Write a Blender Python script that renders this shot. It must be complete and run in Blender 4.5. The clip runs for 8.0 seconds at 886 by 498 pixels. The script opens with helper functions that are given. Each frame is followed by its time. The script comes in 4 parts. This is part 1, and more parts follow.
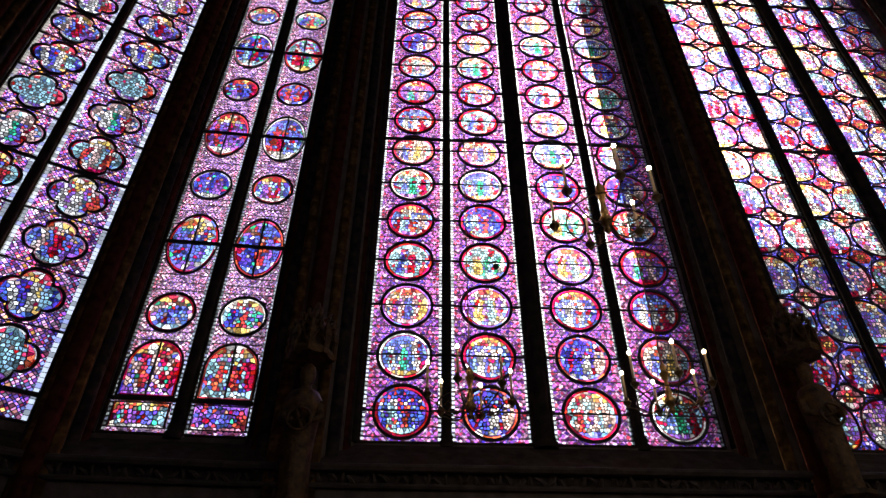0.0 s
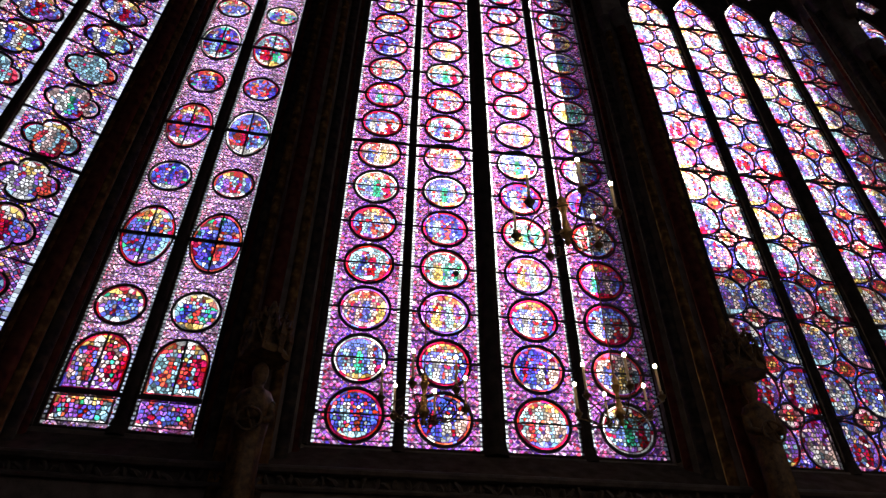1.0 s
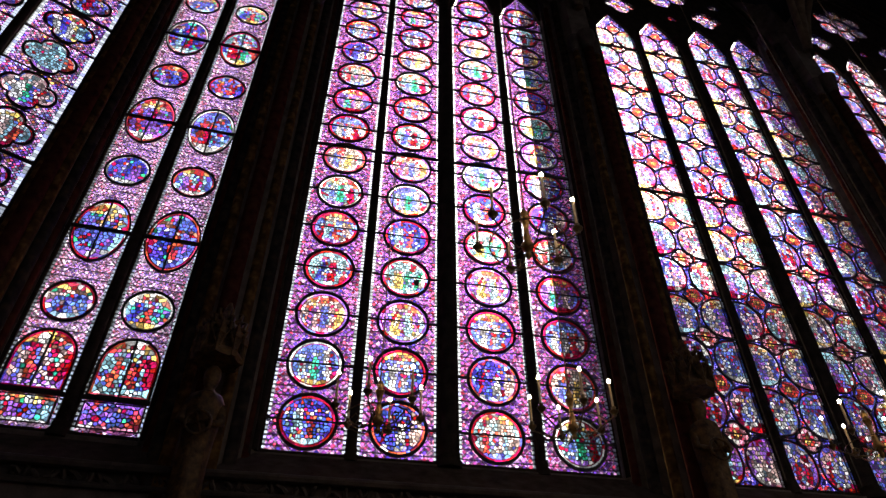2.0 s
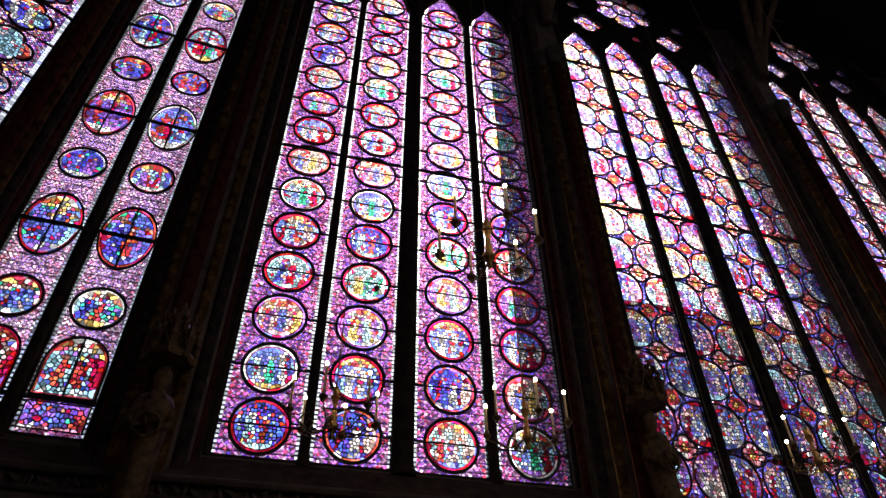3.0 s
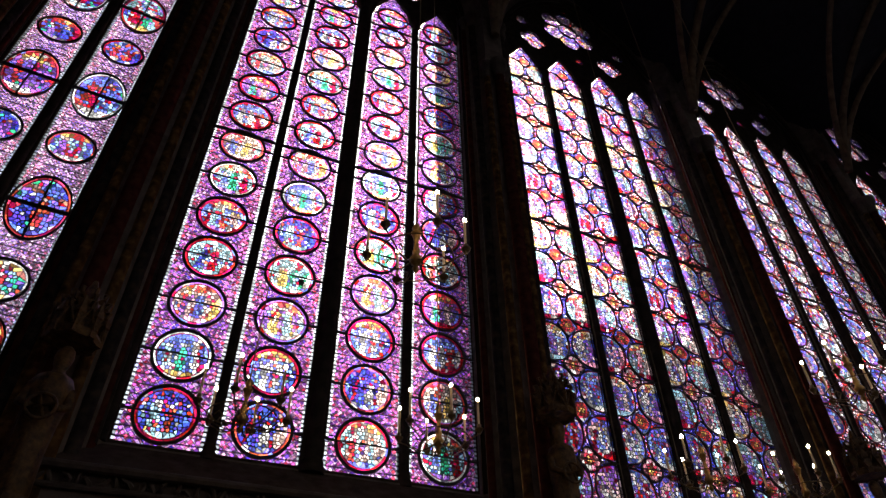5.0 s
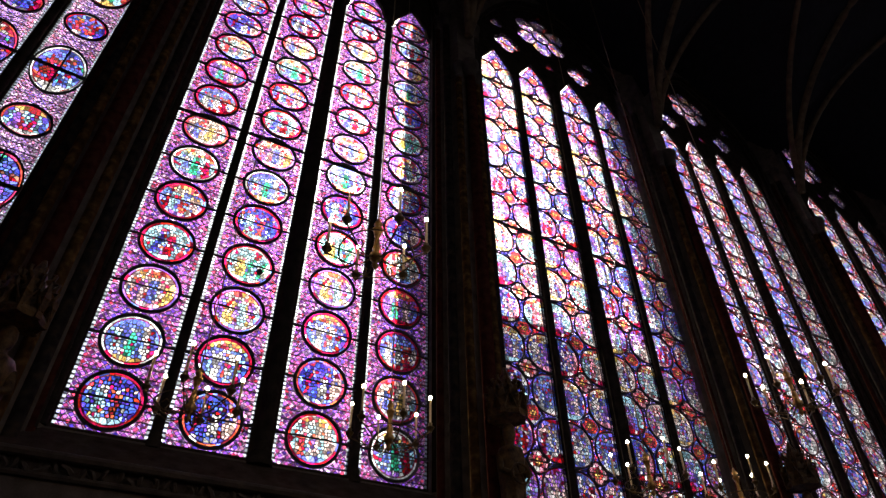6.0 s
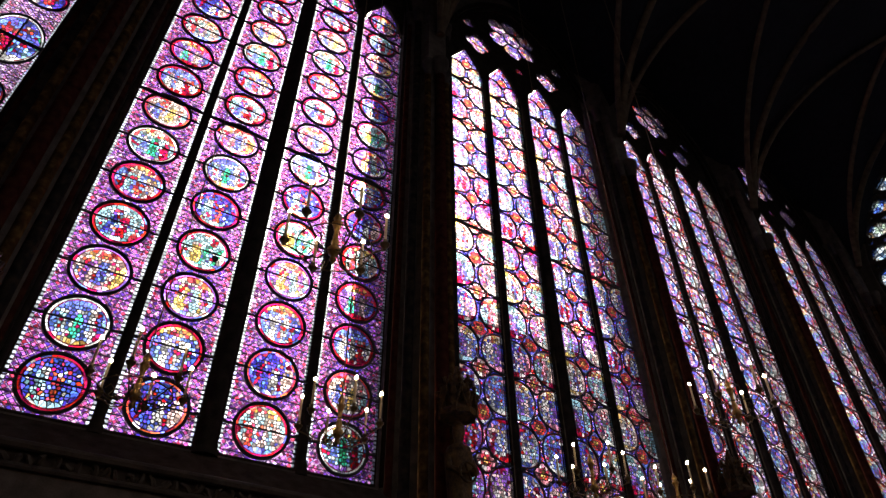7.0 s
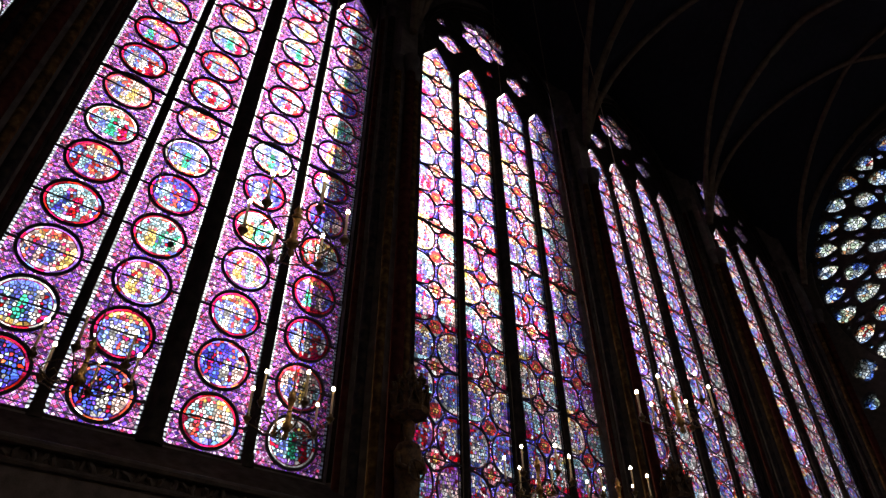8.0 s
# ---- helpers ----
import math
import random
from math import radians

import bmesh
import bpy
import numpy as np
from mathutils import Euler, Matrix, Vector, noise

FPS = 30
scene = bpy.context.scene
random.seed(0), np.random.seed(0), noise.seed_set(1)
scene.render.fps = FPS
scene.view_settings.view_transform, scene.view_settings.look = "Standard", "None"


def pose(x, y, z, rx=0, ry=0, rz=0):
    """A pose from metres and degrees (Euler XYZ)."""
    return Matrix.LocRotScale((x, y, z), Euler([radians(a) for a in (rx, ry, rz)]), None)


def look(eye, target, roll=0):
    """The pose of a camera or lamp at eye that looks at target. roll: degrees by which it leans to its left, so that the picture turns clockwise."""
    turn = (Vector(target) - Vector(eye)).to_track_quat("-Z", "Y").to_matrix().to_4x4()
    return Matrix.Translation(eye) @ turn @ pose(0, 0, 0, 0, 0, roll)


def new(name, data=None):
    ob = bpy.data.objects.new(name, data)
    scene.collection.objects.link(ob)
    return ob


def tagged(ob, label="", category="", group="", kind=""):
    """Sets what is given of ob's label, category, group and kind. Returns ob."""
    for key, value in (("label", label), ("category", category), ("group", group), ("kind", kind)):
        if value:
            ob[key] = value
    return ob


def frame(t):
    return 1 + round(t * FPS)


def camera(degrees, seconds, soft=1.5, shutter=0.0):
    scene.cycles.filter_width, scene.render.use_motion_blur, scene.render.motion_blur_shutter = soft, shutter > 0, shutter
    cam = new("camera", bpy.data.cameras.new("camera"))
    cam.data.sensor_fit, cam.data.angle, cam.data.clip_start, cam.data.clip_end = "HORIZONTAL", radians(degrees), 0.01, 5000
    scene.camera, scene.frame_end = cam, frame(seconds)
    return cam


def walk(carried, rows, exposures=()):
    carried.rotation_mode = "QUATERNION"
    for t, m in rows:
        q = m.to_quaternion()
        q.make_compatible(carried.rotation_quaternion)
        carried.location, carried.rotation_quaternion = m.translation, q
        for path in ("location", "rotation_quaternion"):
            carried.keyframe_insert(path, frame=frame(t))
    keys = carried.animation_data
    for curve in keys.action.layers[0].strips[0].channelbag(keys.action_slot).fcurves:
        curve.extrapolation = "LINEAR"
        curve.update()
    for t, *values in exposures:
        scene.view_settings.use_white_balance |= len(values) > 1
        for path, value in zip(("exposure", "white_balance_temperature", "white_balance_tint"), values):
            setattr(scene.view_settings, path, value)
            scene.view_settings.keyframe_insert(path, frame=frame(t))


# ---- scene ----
cam = camera(69.0, 8.0, soft=1.4)
PATH = [
    (0, (0.242, 0.069, 1.599), (0.304, 1.634, 2.843), 0.2),
    (0.5, (0.242, 0.072, 1.599), (0.36, 1.63, 2.847), 0.3),
    (1, (0.242, 0.074, 1.598), (0.423, 1.619, 2.856), 0.3),
    (1.5, (0.242, 0.075, 1.597), (0.48, 1.603, 2.866), 0.2),
    (3, (0.238, 0.071, 1.588), (0.646, 1.538, 2.886), -0.8),
    (3.5, (0.238, 0.066, 1.587), (0.697, 1.515, 2.887), -1.0),
    (4, (0.24, 0.057, 1.586), (0.751, 1.487, 2.887), -1.0),
    (4.5, (0.245, 0.045, 1.584), (0.804, 1.458, 2.884), -1.1),
    (6, (0.26, 0.001, 1.575), (0.975, 1.351, 2.866), -0.7),
    (6.5, (0.263, -0.016, 1.573), (1.03, 1.309, 2.859), -0.7),
    (7, (0.265, -0.036, 1.572), (1.087, 1.26, 2.853), -0.5),
    (7.5, (0.265, -0.058, 1.57), (1.136, 1.21, 2.848), -0.4),
    (8, (0.264, -0.08, 1.569), (1.186, 1.155, 2.844), -0.2),
]
walk(cam, [(t, look(eye, target, roll)) for t, eye, target, roll in PATH])

# ---- world, sun, exposure ----
SUN_AZ, SUN_EL = 22.0, 48.0      # degrees from the wall's outward normal, degrees up
world = bpy.data.worlds.new("sky")
scene.world = world
world.use_nodes = True
wn = world.node_tree.nodes
sky = wn.new("ShaderNodeTexSky")
sky.sky_type = "NISHITA"
sky.sun_disc = False
sky.sun_elevation = radians(SUN_EL)
sky.sun_rotation = radians(SUN_AZ)
sky.air_density, sky.dust_density, sky.ozone_density = 1.0, 7.0, 1.0
wn["Background"].inputs["Strength"].default_value = 0.15
world.node_tree.links.new(sky.outputs[0], wn["Background"].inputs["Color"])
sun = new("sun", bpy.data.lights.new("sun", "SUN"))
sun.data.energy, sun.data.angle, sun.data.color = 1.4, radians(10.0), (1.0, 0.95, 0.88)
sun_from = Vector((math.sin(radians(SUN_AZ)) * math.cos(radians(SUN_EL)), math.cos(radians(SUN_AZ)) * math.cos(radians(SUN_EL)), math.sin(radians(SUN_EL))))
sun.matrix_world = look(sun_from * 80, (0, 0, 0))
scene.view_settings.exposure = 0.92

# ---- materials ----
def shader(name):
    m = bpy.data.materials.new(name)
    m.use_nodes = True
    return m, m.node_tree.nodes, m.node_tree.links


def math_node(n, l, op, a, b=None):
    k = n.new("ShaderNodeMath")
    k.operation = op
    for i, v in enumerate((a, b)):
        if v is None:
            continue
        if isinstance(v, (int, float)):
            k.inputs[i].default_value = v
        else:
            l.new(v, k.inputs[i])
    return k.outputs[0]


def ramp_node(n, l, fac, stops, mode="LINEAR"):
    r = n.new("ShaderNodeValToRGB")
    r.color_ramp.interpolation = mode
    e = r.color_ramp.elements
    while len(e) < len(stops):
        e.new(0.5)
    for k, (p, c) in zip(e, stops):
        k.position, k.color = p, (*c, 1)
    l.new(fac, r.inputs[0])
    return r.outputs[0]


def plain(name, dark, light, rough=0.7, metal=0.0, scale=6.0, bump=0.3, fine=60.0):
    """A surface with broad stains and fine grain."""
    m, n, l = shader(name)
    b = n["Principled BSDF"]
    tc = n.new("ShaderNodeTexCoord")
    a = n.new("ShaderNodeTexNoise")
    a.inputs["Scale"].default_value, a.inputs["Detail"].default_value = scale, 6
    f = n.new("ShaderNodeTexNoise")
    f.inputs["Scale"].default_value, f.inputs["Detail"].default_value = fine, 3
    l.new(tc.outputs["Object"], a.inputs["Vector"]), l.new(tc.outputs["Object"], f.inputs["Vector"])
    mix = math_node(n, l, "ADD", math_node(n, l, "MULTIPLY", a.outputs["Fac"], 0.7), math_node(n, l, "MULTIPLY", f.outputs["Fac"], 0.3))
    l.new(ramp_node(n, l, mix, ((0.32, dark), (0.68, light))), b.inputs["Base Color"])
    b.inputs["Roughness"].default_value, b.inputs["Metallic"].default_value = rough, metal
    b.inputs["Specular IOR Level"].default_value = 0.0 if rough > 0.9 else 0.25
    bp = n.new("ShaderNodeBump")
    bp.inputs["Strength"].default_value, bp.inputs["Distance"].default_value = bump, 0.01
    l.new(mix, bp.inputs["Height"]), l.new(bp.outputs[0], b.inputs["Normal"])
    return m


def banded(name, a, b, c, pitch=0.55, rough=0.8):
    """Painted shaft: worn ground with a diaper of gilded lozenges."""
    m, n, l = shader(name)
    p = n["Principled BSDF"]
    tc = n.new("ShaderNodeTexCoord")
    sx = n.new("ShaderNodeSeparateXYZ")
    l.new(tc.outputs["Object"], sx.inputs[0])
    ang = math_node(n, l, "ARCTAN2", sx.outputs[1], sx.outputs[0])
    u = math_node(n, l, "MULTIPLY", ang, 1.0)
    v = math_node(n, l, "MULTIPLY", sx.outputs[2], 6.2832 / pitch)
    k1 = math_node(n, l, "SINE", math_node(n, l, "ADD", v, math_node(n, l, "MULTIPLY", u, 2.0)))
    k2 = math_node(n, l, "SINE", math_node(n, l, "SUBTRACT", v, math_node(n, l, "MULTIPLY", u, 2.0)))
    k = math_node(n, l, "MULTIPLY", k1, k2)
    no = n.new("ShaderNodeTexNoise")
    no.inputs["Scale"].default_value, no.inputs["Detail"].default_value = 9.0, 7
    l.new(tc.outputs["Object"], no.inputs["Vector"])
    k = math_node(n, l, "ADD", math_node(n, l, "MULTIPLY", k, 0.07), no.outputs["Fac"])
    l.new(ramp_node(n, l, k, ((0.3, a), (0.52, b), (0.78, c))), p.inputs["Base Color"])
    p.inputs["Roughness"].default_value = rough
    p.inputs["Specular IOR Level"].default_value = 0.0
    bp = n.new("ShaderNodeBump")
    bp.inputs["Strength"].default_value, bp.inputs["Distance"].default_value = 0.4, 0.01
    l.new(k, bp.inputs["Height"]), l.new(bp.outputs[0], p.inputs["Normal"])
    return m


def stained(name, palette, scale=14.0, lead=0.07, squash=1.0, paint=0.45, dots=None, clear=0.5, cluster=0.5, own=0.0, gain=1.0, spread=1.1):
    """Leaded glass: small coloured pieces, dark cames between them, painted lines on them; sky shows through it."""
    m, n, l = shader(name)
    n.remove(n["Principled BSDF"])
    out = n["Material Output"]
    tc, oi = n.new("ShaderNodeTexCoord"), n.new("ShaderNodeObjectInfo")
    sx = n.new("ShaderNodeSeparateXYZ")
    l.new(tc.outputs["Object"], sx.inputs[0])
    cb = n.new("ShaderNodeCombineXYZ")
    l.new(math_node(n, l, "ADD", sx.outputs[0], math_node(n, l, "MULTIPLY", oi.outputs["Random"], 41.0)), cb.inputs[0])
    l.new(math_node(n, l, "ADD", math_node(n, l, "MULTIPLY", sx.outputs[2], squash), math_node(n, l, "MULTIPLY", oi.outputs["Random"], 17.0)), cb.inputs[1])

    wob = n.new("ShaderNodeTexNoise")
    wob.inputs["Scale"].default_value, wob.inputs["Detail"].default_value = scale * 0.45, 2
    l.new(cb.outputs[0], wob.inputs["Vector"])
    bend = n.new("ShaderNodeVectorMath")
    bend.operation = "MULTIPLY_ADD"
    bend.inputs[1].default_value = (1.6 / scale, 1.6 / scale, 0)
    l.new(wob.outputs["Color"], bend.inputs[0]), l.new(cb.outputs[0], bend.inputs[2])

    def cells(feature, sc, rnd=1.0):
        v = n.new("ShaderNodeTexVoronoi")
        v.voronoi_dimensions, v.feature = "2D", feature
        v.inputs["Scale"].default_value, v.inputs["Randomness"].default_value = sc, rnd
        l.new(bend.outputs[0], v.inputs["Vector"])
        return v.outputs

    sc = n.new("ShaderNodeSeparateColor")
    l.new(cells("F1", scale)["Color"], sc.inputs[0])
    bigger = n.new("ShaderNodeSeparateColor")
    l.new(cells("F1", scale * 0.3)["Color"], bigger.inputs[0])
    pick = math_node(n, l, "ADD", math_node(n, l, "MULTIPLY", bigger.outputs[0], cluster), math_node(n, l, "MULTIPLY", sc.outputs[0], 1.0 - cluster))
    if own:
        pick = math_node(n, l, "ADD", math_node(n, l, "MULTIPLY", math_node(n, l, "FRACT", math_node(n, l, "MULTIPLY", oi.outputs["Random"], 7.0)), own), math_node(n, l, "MULTIPLY", pick, 1.0 - own))
    col = ramp_node(n, l, pick, palette, "CONSTANT")
    # painted shading: fine strokes and a broad change of thickness
    fine = cells("DISTANCE_TO_EDGE", scale * 2.6, 1.0)["Distance"]
    stroke = n.new("ShaderNodeMapRange")
    stroke.inputs[1].default_value, stroke.inputs[2].default_value = 0.02, 0.14
    stroke.inputs[3].default_value, stroke.inputs[4].default_value = 1.0 - paint, 1.0
    l.new(fine, stroke.inputs[0])
    no = n.new("ShaderNodeTexNoise")
    no.inputs["Scale"].default_value, no.inputs["Detail"].default_value = 9.0, 4
    l.new(cb.outputs[0], no.inputs["Vector"])
    thick = n.new("ShaderNodeMapRange")
    thick.inputs[1].default_value, thick.inputs[2].default_value = 0.3, 0.7
    thick.inputs[3].default_value, thick.inputs[4].default_value = 0.45, 1.1
    l.new(no.outputs["Fac"], thick.inputs[0])
    tone = math_node(n, l, "MULTIPLY", stroke.outputs[0], thick.outputs[0])
    tone = math_node(n, l, "MULTIPLY", tone, math_node(n, l, "ADD", 0.15 / spread, math_node(n, l, "MULTIPLY", math_node(n, l, "POWER", sc.outputs[1], spread), 0.55 + 0.55 * spread)))
    rim = cells("DISTANCE_TO_EDGE", scale)["Distance"]
    matt = n.new("ShaderNodeMapRange")
    matt.interpolation_type = "SMOOTHSTEP"
    matt.inputs[1].default_value, matt.inputs[2].default_value = lead * 0.3, lead * 2.2
    matt.inputs[3].default_value, matt.inputs[4].default_value = 0.15, 1.1
    l.new(rim, matt.inputs[0])
    tone = math_node(n, l, "MULTIPLY", tone, math_node(n, l, "MULTIPLY", matt.outputs[0], gain))
    if dots:
        d = math_node(n, l, "LESS_THAN", cells("F1", dots[1], 0.25)["Distance"], 0.2)
        mx = n.new("ShaderNodeMix")
        mx.data_type = "RGBA"
        l.new(d, mx.inputs[0]), l.new(col, mx.inputs[6])
        mx.inputs[7].default_value = (*dots[0], 1)
        col = mx.outputs[2]
    mul = n.new("ShaderNodeVectorMath")
    mul.operation = "SCALE"
    l.new(col, mul.inputs[0]), l.new(tone, mul.inputs["Scale"])
    tr, tl = n.new("ShaderNodeBsdfTransparent"), n.new("ShaderNodeBsdfTranslucent")
    l.new(mul.outputs[0], tr.inputs["Color"]), l.new(mul.outputs[0], tl.inputs["Color"])
    mixg = n.new("ShaderNodeMixShader")
    mixg.inputs[0].default_value = 1.0 - clear
    l.new(tr.outputs[0], mixg.inputs[1]), l.new(tl.outputs[0], mixg.inputs[2])
    came = n.new("ShaderNodeBsdfDiffuse")
    came.inputs["Color"].default_value = (0.02, 0.02, 0.022, 1)
    edge = math_node(n, l, "LESS_THAN", rim, lead * 0.6)
    mixl = n.new("ShaderNodeMixShader")
    l.new(edge, mixl.inputs[0]), l.new(mixg.outputs[0], mixl.inputs[1]), l.new(came.outputs[0], mixl.inputs[2])
    l.new(mixl.outputs[0], out.inputs["Surface"])
    return m


def pearls(name, col, pitch, gap=0.22):
    """A strip of small square quarries with cames across it."""
    m, n, l = shader(name)
    n.remove(n["Principled BSDF"])
    out = n["Material Output"]
    tc = n.new("ShaderNodeTexCoord")
    sx = n.new("ShaderNodeSeparateXYZ")
    l.new(tc.outputs["Object"], sx.inputs[0])
    z = math_node(n, l, "MULTIPLY", sx.outputs[2], 1.0 / pitch)
    edge = math_node(n, l, "LESS_THAN", math_node(n, l, "FRACT", z), gap)
    wn_ = n.new("ShaderNodeTexWhiteNoise")
    wn_.noise_dimensions = "1D"
    l.new(math_node(n, l, "FLOOR", z), wn_.inputs["W"])
    c = ramp_node(n, l, wn_.outputs["Value"], ((0.0, tuple(0.45 * k for k in col)), (0.25, col), (0.8, (0.5, 0.55, 0.9))), "CONSTANT")
    tr, tl, came = n.new("ShaderNodeBsdfTransparent"), n.new("ShaderNodeBsdfTranslucent"), n.new("ShaderNodeBsdfDiffuse")
    came.inputs["Color"].default_value = (0.03, 0.03, 0.035, 1)
    l.new(c, tr.inputs["Color"]), l.new(c, tl.inputs["Color"])
    a, b = n.new("ShaderNodeMixShader"), n.new("ShaderNodeMixShader")
    a.inputs[0].default_value = 0.3
    l.new(tr.outputs[0], a.inputs[1]), l.new(tl.outputs[0], a.inputs[2])
    l.new(edge, b.inputs[0]), l.new(a.outputs[0], b.inputs[1]), l.new(came.outputs[0], b.inputs[2])
    l.new(b.outputs[0], out.inputs["Surface"])
    return m


def through_glass(n, l, colour, clear):
    """Light that passes straight through coloured glass, and light that it scatters."""
    tr, tl, mx = n.new("ShaderNodeBsdfTransparent"), n.new("ShaderNodeBsdfTranslucent"), n.new("ShaderNodeMixShader")
    l.new(colour, tr.inputs["Color"]), l.new(colour, tl.inputs["Color"])
    mx.inputs[0].default_value = 1.0 - clear
    l.new(tr.outputs[0], mx.inputs[1]), l.new(tl.outputs[0], mx.inputs[2])
    return mx.outputs[0]


def pot_glass(name, col, gain=1.0, clear=0.72, low=0.4, strokes=0.5):
    """One colour of pot-metal glass: each piece has its own depth of colour, seeds, and painted strokes."""
    m, n, l = shader(name)
    n.remove(n["Principled BSDF"])
    geo, tc, oi = n.new("ShaderNodeNewGeometry"), n.new("ShaderNodeTexCoord"), n.new("ShaderNodeObjectInfo")
    rnd = math_node(n, l, "FRACT", math_node(n, l, "ADD", geo.outputs["Random Per Island"], math_node(n, l, "MULTIPLY", oi.outputs["Random"], 13.0)))
    depth = math_node(n, l, "ADD", low, math_node(n, l, "MULTIPLY", math_node(n, l, "POWER", rnd, 1.3), 1.35 - low))
    shift = n.new("ShaderNodeVectorMath")
    shift.operation = "ADD"
    l.new(tc.outputs["Object"], shift.inputs[0]), l.new(math_node(n, l, "MULTIPLY", rnd, 9.0), shift.inputs[1])
    brush = n.new("ShaderNodeTexNoise")
    brush.inputs["Scale"].default_value, brush.inputs["Detail"].default_value = 70.0, 3
    l.new(shift.outputs[0], brush.inputs["Vector"])
    paint = n.new("ShaderNodeMapRange")
    paint.inputs[1].default_value, paint.inputs[2].default_value = 0.36, 0.56
    paint.inputs[3].default_value, paint.inputs[4].default_value = 1.0 - strokes, 1.1
    l.new(brush.outputs["Fac"], paint.inputs[0])
    hue = n.new("ShaderNodeHueSaturation")
    hue.inputs["Color"].default_value = (*col, 1)
    l.new(math_node(n, l, "ADD", 0.475, math_node(n, l, "MULTIPLY", math_node(n, l, "FRACT", math_node(n, l, "MULTIPLY", rnd, 7.3)), 0.05)), hue.inputs["Hue"])
    mul = n.new("ShaderNodeVectorMath")
    mul.operation = "SCALE"
    l.new(hue.outputs[0], mul.inputs[0])
    l.new(math_node(n, l, "MULTIPLY", math_node(n, l, "MULTIPLY", depth, paint.outputs[0]), gain), mul.inputs["Scale"])
    l.new(through_glass(n, l, mul.outputs[0], clear), n["Material Output"].inputs["Surface"])
    return m


def diaper(name, pitch, fields, sides, strips, knots, gain=1.0, clear=0.7, half=0.5, tall=1.0, strip=0.3, rows=0.135):
    """Diapered mosaic ground: lozenges of glass in a lattice of narrow strips, knots at the crossings, lead between them.
    fields in the middle of the light, sides along its borders."""
    m, n, l = shader(name)
    n.remove(n["Principled BSDF"])
    tc, oi = n.new("ShaderNodeTexCoord"), n.new("ShaderNodeObjectInfo")
    wob = n.new("ShaderNodeTexNoise")
    wob.inputs["Scale"].default_value, wob.inputs["Detail"].default_value = 7.0, 2
    l.new(tc.outputs["Object"], wob.inputs["Vector"])
    bend = n.new("ShaderNodeVectorMath")
    bend.operation = "MULTIPLY_ADD"
    bend.inputs[1].default_value = (0.5 * pitch, 0.0, 0.5 * pitch)
    l.new(wob.outputs["Color"], bend.inputs[0]), l.new(tc.outputs["Object"], bend.inputs[2])
    sx, raw = n.new("ShaderNodeSeparateXYZ"), n.new("ShaderNodeSeparateXYZ")
    l.new(bend.outputs[0], sx.inputs[0]), l.new(tc.outputs["Object"], raw.inputs[0])
    z = math_node(n, l, "MULTIPLY", sx.outputs[2], 1.0 / tall)
    u = math_node(n, l, "MULTIPLY", math_node(n, l, "ADD", sx.outputs[0], z), 1.0 / pitch)
    v = math_node(n, l, "MULTIPLY", math_node(n, l, "SUBTRACT", sx.outputs[0], z), 1.0 / pitch)
    fu, fv = [math_node(n, l, "MULTIPLY", math_node(n, l, "ABSOLUTE", math_node(n, l, "SUBTRACT", math_node(n, l, "FRACT", k), 0.5)), 2.0) for k in (u, v)]
    in_u, in_v = [math_node(n, l, "GREATER_THAN", k, 1.0 - strip) for k in (fu, fv)]
    crossing, any_strip = math_node(n, l, "MULTIPLY", in_u, in_v), math_node(n, l, "MAXIMUM", in_u, in_v)

    def chance(k, a, b):
        cb, w = n.new("ShaderNodeCombineXYZ"), n.new("ShaderNodeTexWhiteNoise")
        w.noise_dimensions = "3D"
        l.new(a, cb.inputs[0]), l.new(b, cb.inputs[1])
        l.new(math_node(n, l, "ADD", oi.outputs["Random"], k), cb.inputs[2])
        l.new(cb.outputs[0], w.inputs["Vector"])
        return w.outputs["Value"]

    lu, lv = math_node(n, l, "FLOOR", u), math_node(n, l, "FLOOR", v)
    r1, r2 = chance(1.0, lu, lv), chance(5.0, math_node(n, l, "ROUND", math_node(n, l, "MULTIPLY", u, 2.0)), math_node(n, l, "ROUND", math_node(n, l, "MULTIPLY", v, 2.0)))

    r3 = chance(9.0, math_node(n, l, "ROUND", math_node(n, l, "MULTIPLY", u, 2.0)), math_node(n, l, "ROUND", math_node(n, l, "MULTIPLY", v, 2.0)))

    def blend(f, a, b):
        k = n.new("ShaderNodeMix")
        k.data_type = "RGBA"
        for i, c in ((0, f), (6, a), (7, b)):
            l.new(c, k.inputs[i])
        return k.outputs[2]

    near = n.new("ShaderNodeMapRange")
    near.inputs[1].default_value, near.inputs[2].default_value = half * 0.45, half * 0.85
    l.new(math_node(n, l, "ADD", math_node(n, l, "ABSOLUTE", raw.outputs[0]), math_node(n, l, "MULTIPLY", math_node(n, l, "SUBTRACT", r2, 0.5), 0.2)), near.inputs[0])
    col = blend(near.outputs[0], ramp_node(n, l, r1, fields, "CONSTANT"), ramp_node(n, l, r1, sides, "CONSTANT"))
    col = blend(any_strip, col, ramp_node(n, l, r2, strips, "CONSTANT"))
    col = blend(crossing, col, ramp_node(n, l, r2, knots, "CONSTANT"))
    edge = math_node(n, l, "MINIMUM", math_node(n, l, "ABSOLUTE", math_node(n, l, "SUBTRACT", fu, 1.0 - strip)), math_node(n, l, "ABSOLUTE", math_node(n, l, "SUBTRACT", fv, 1.0 - strip)))
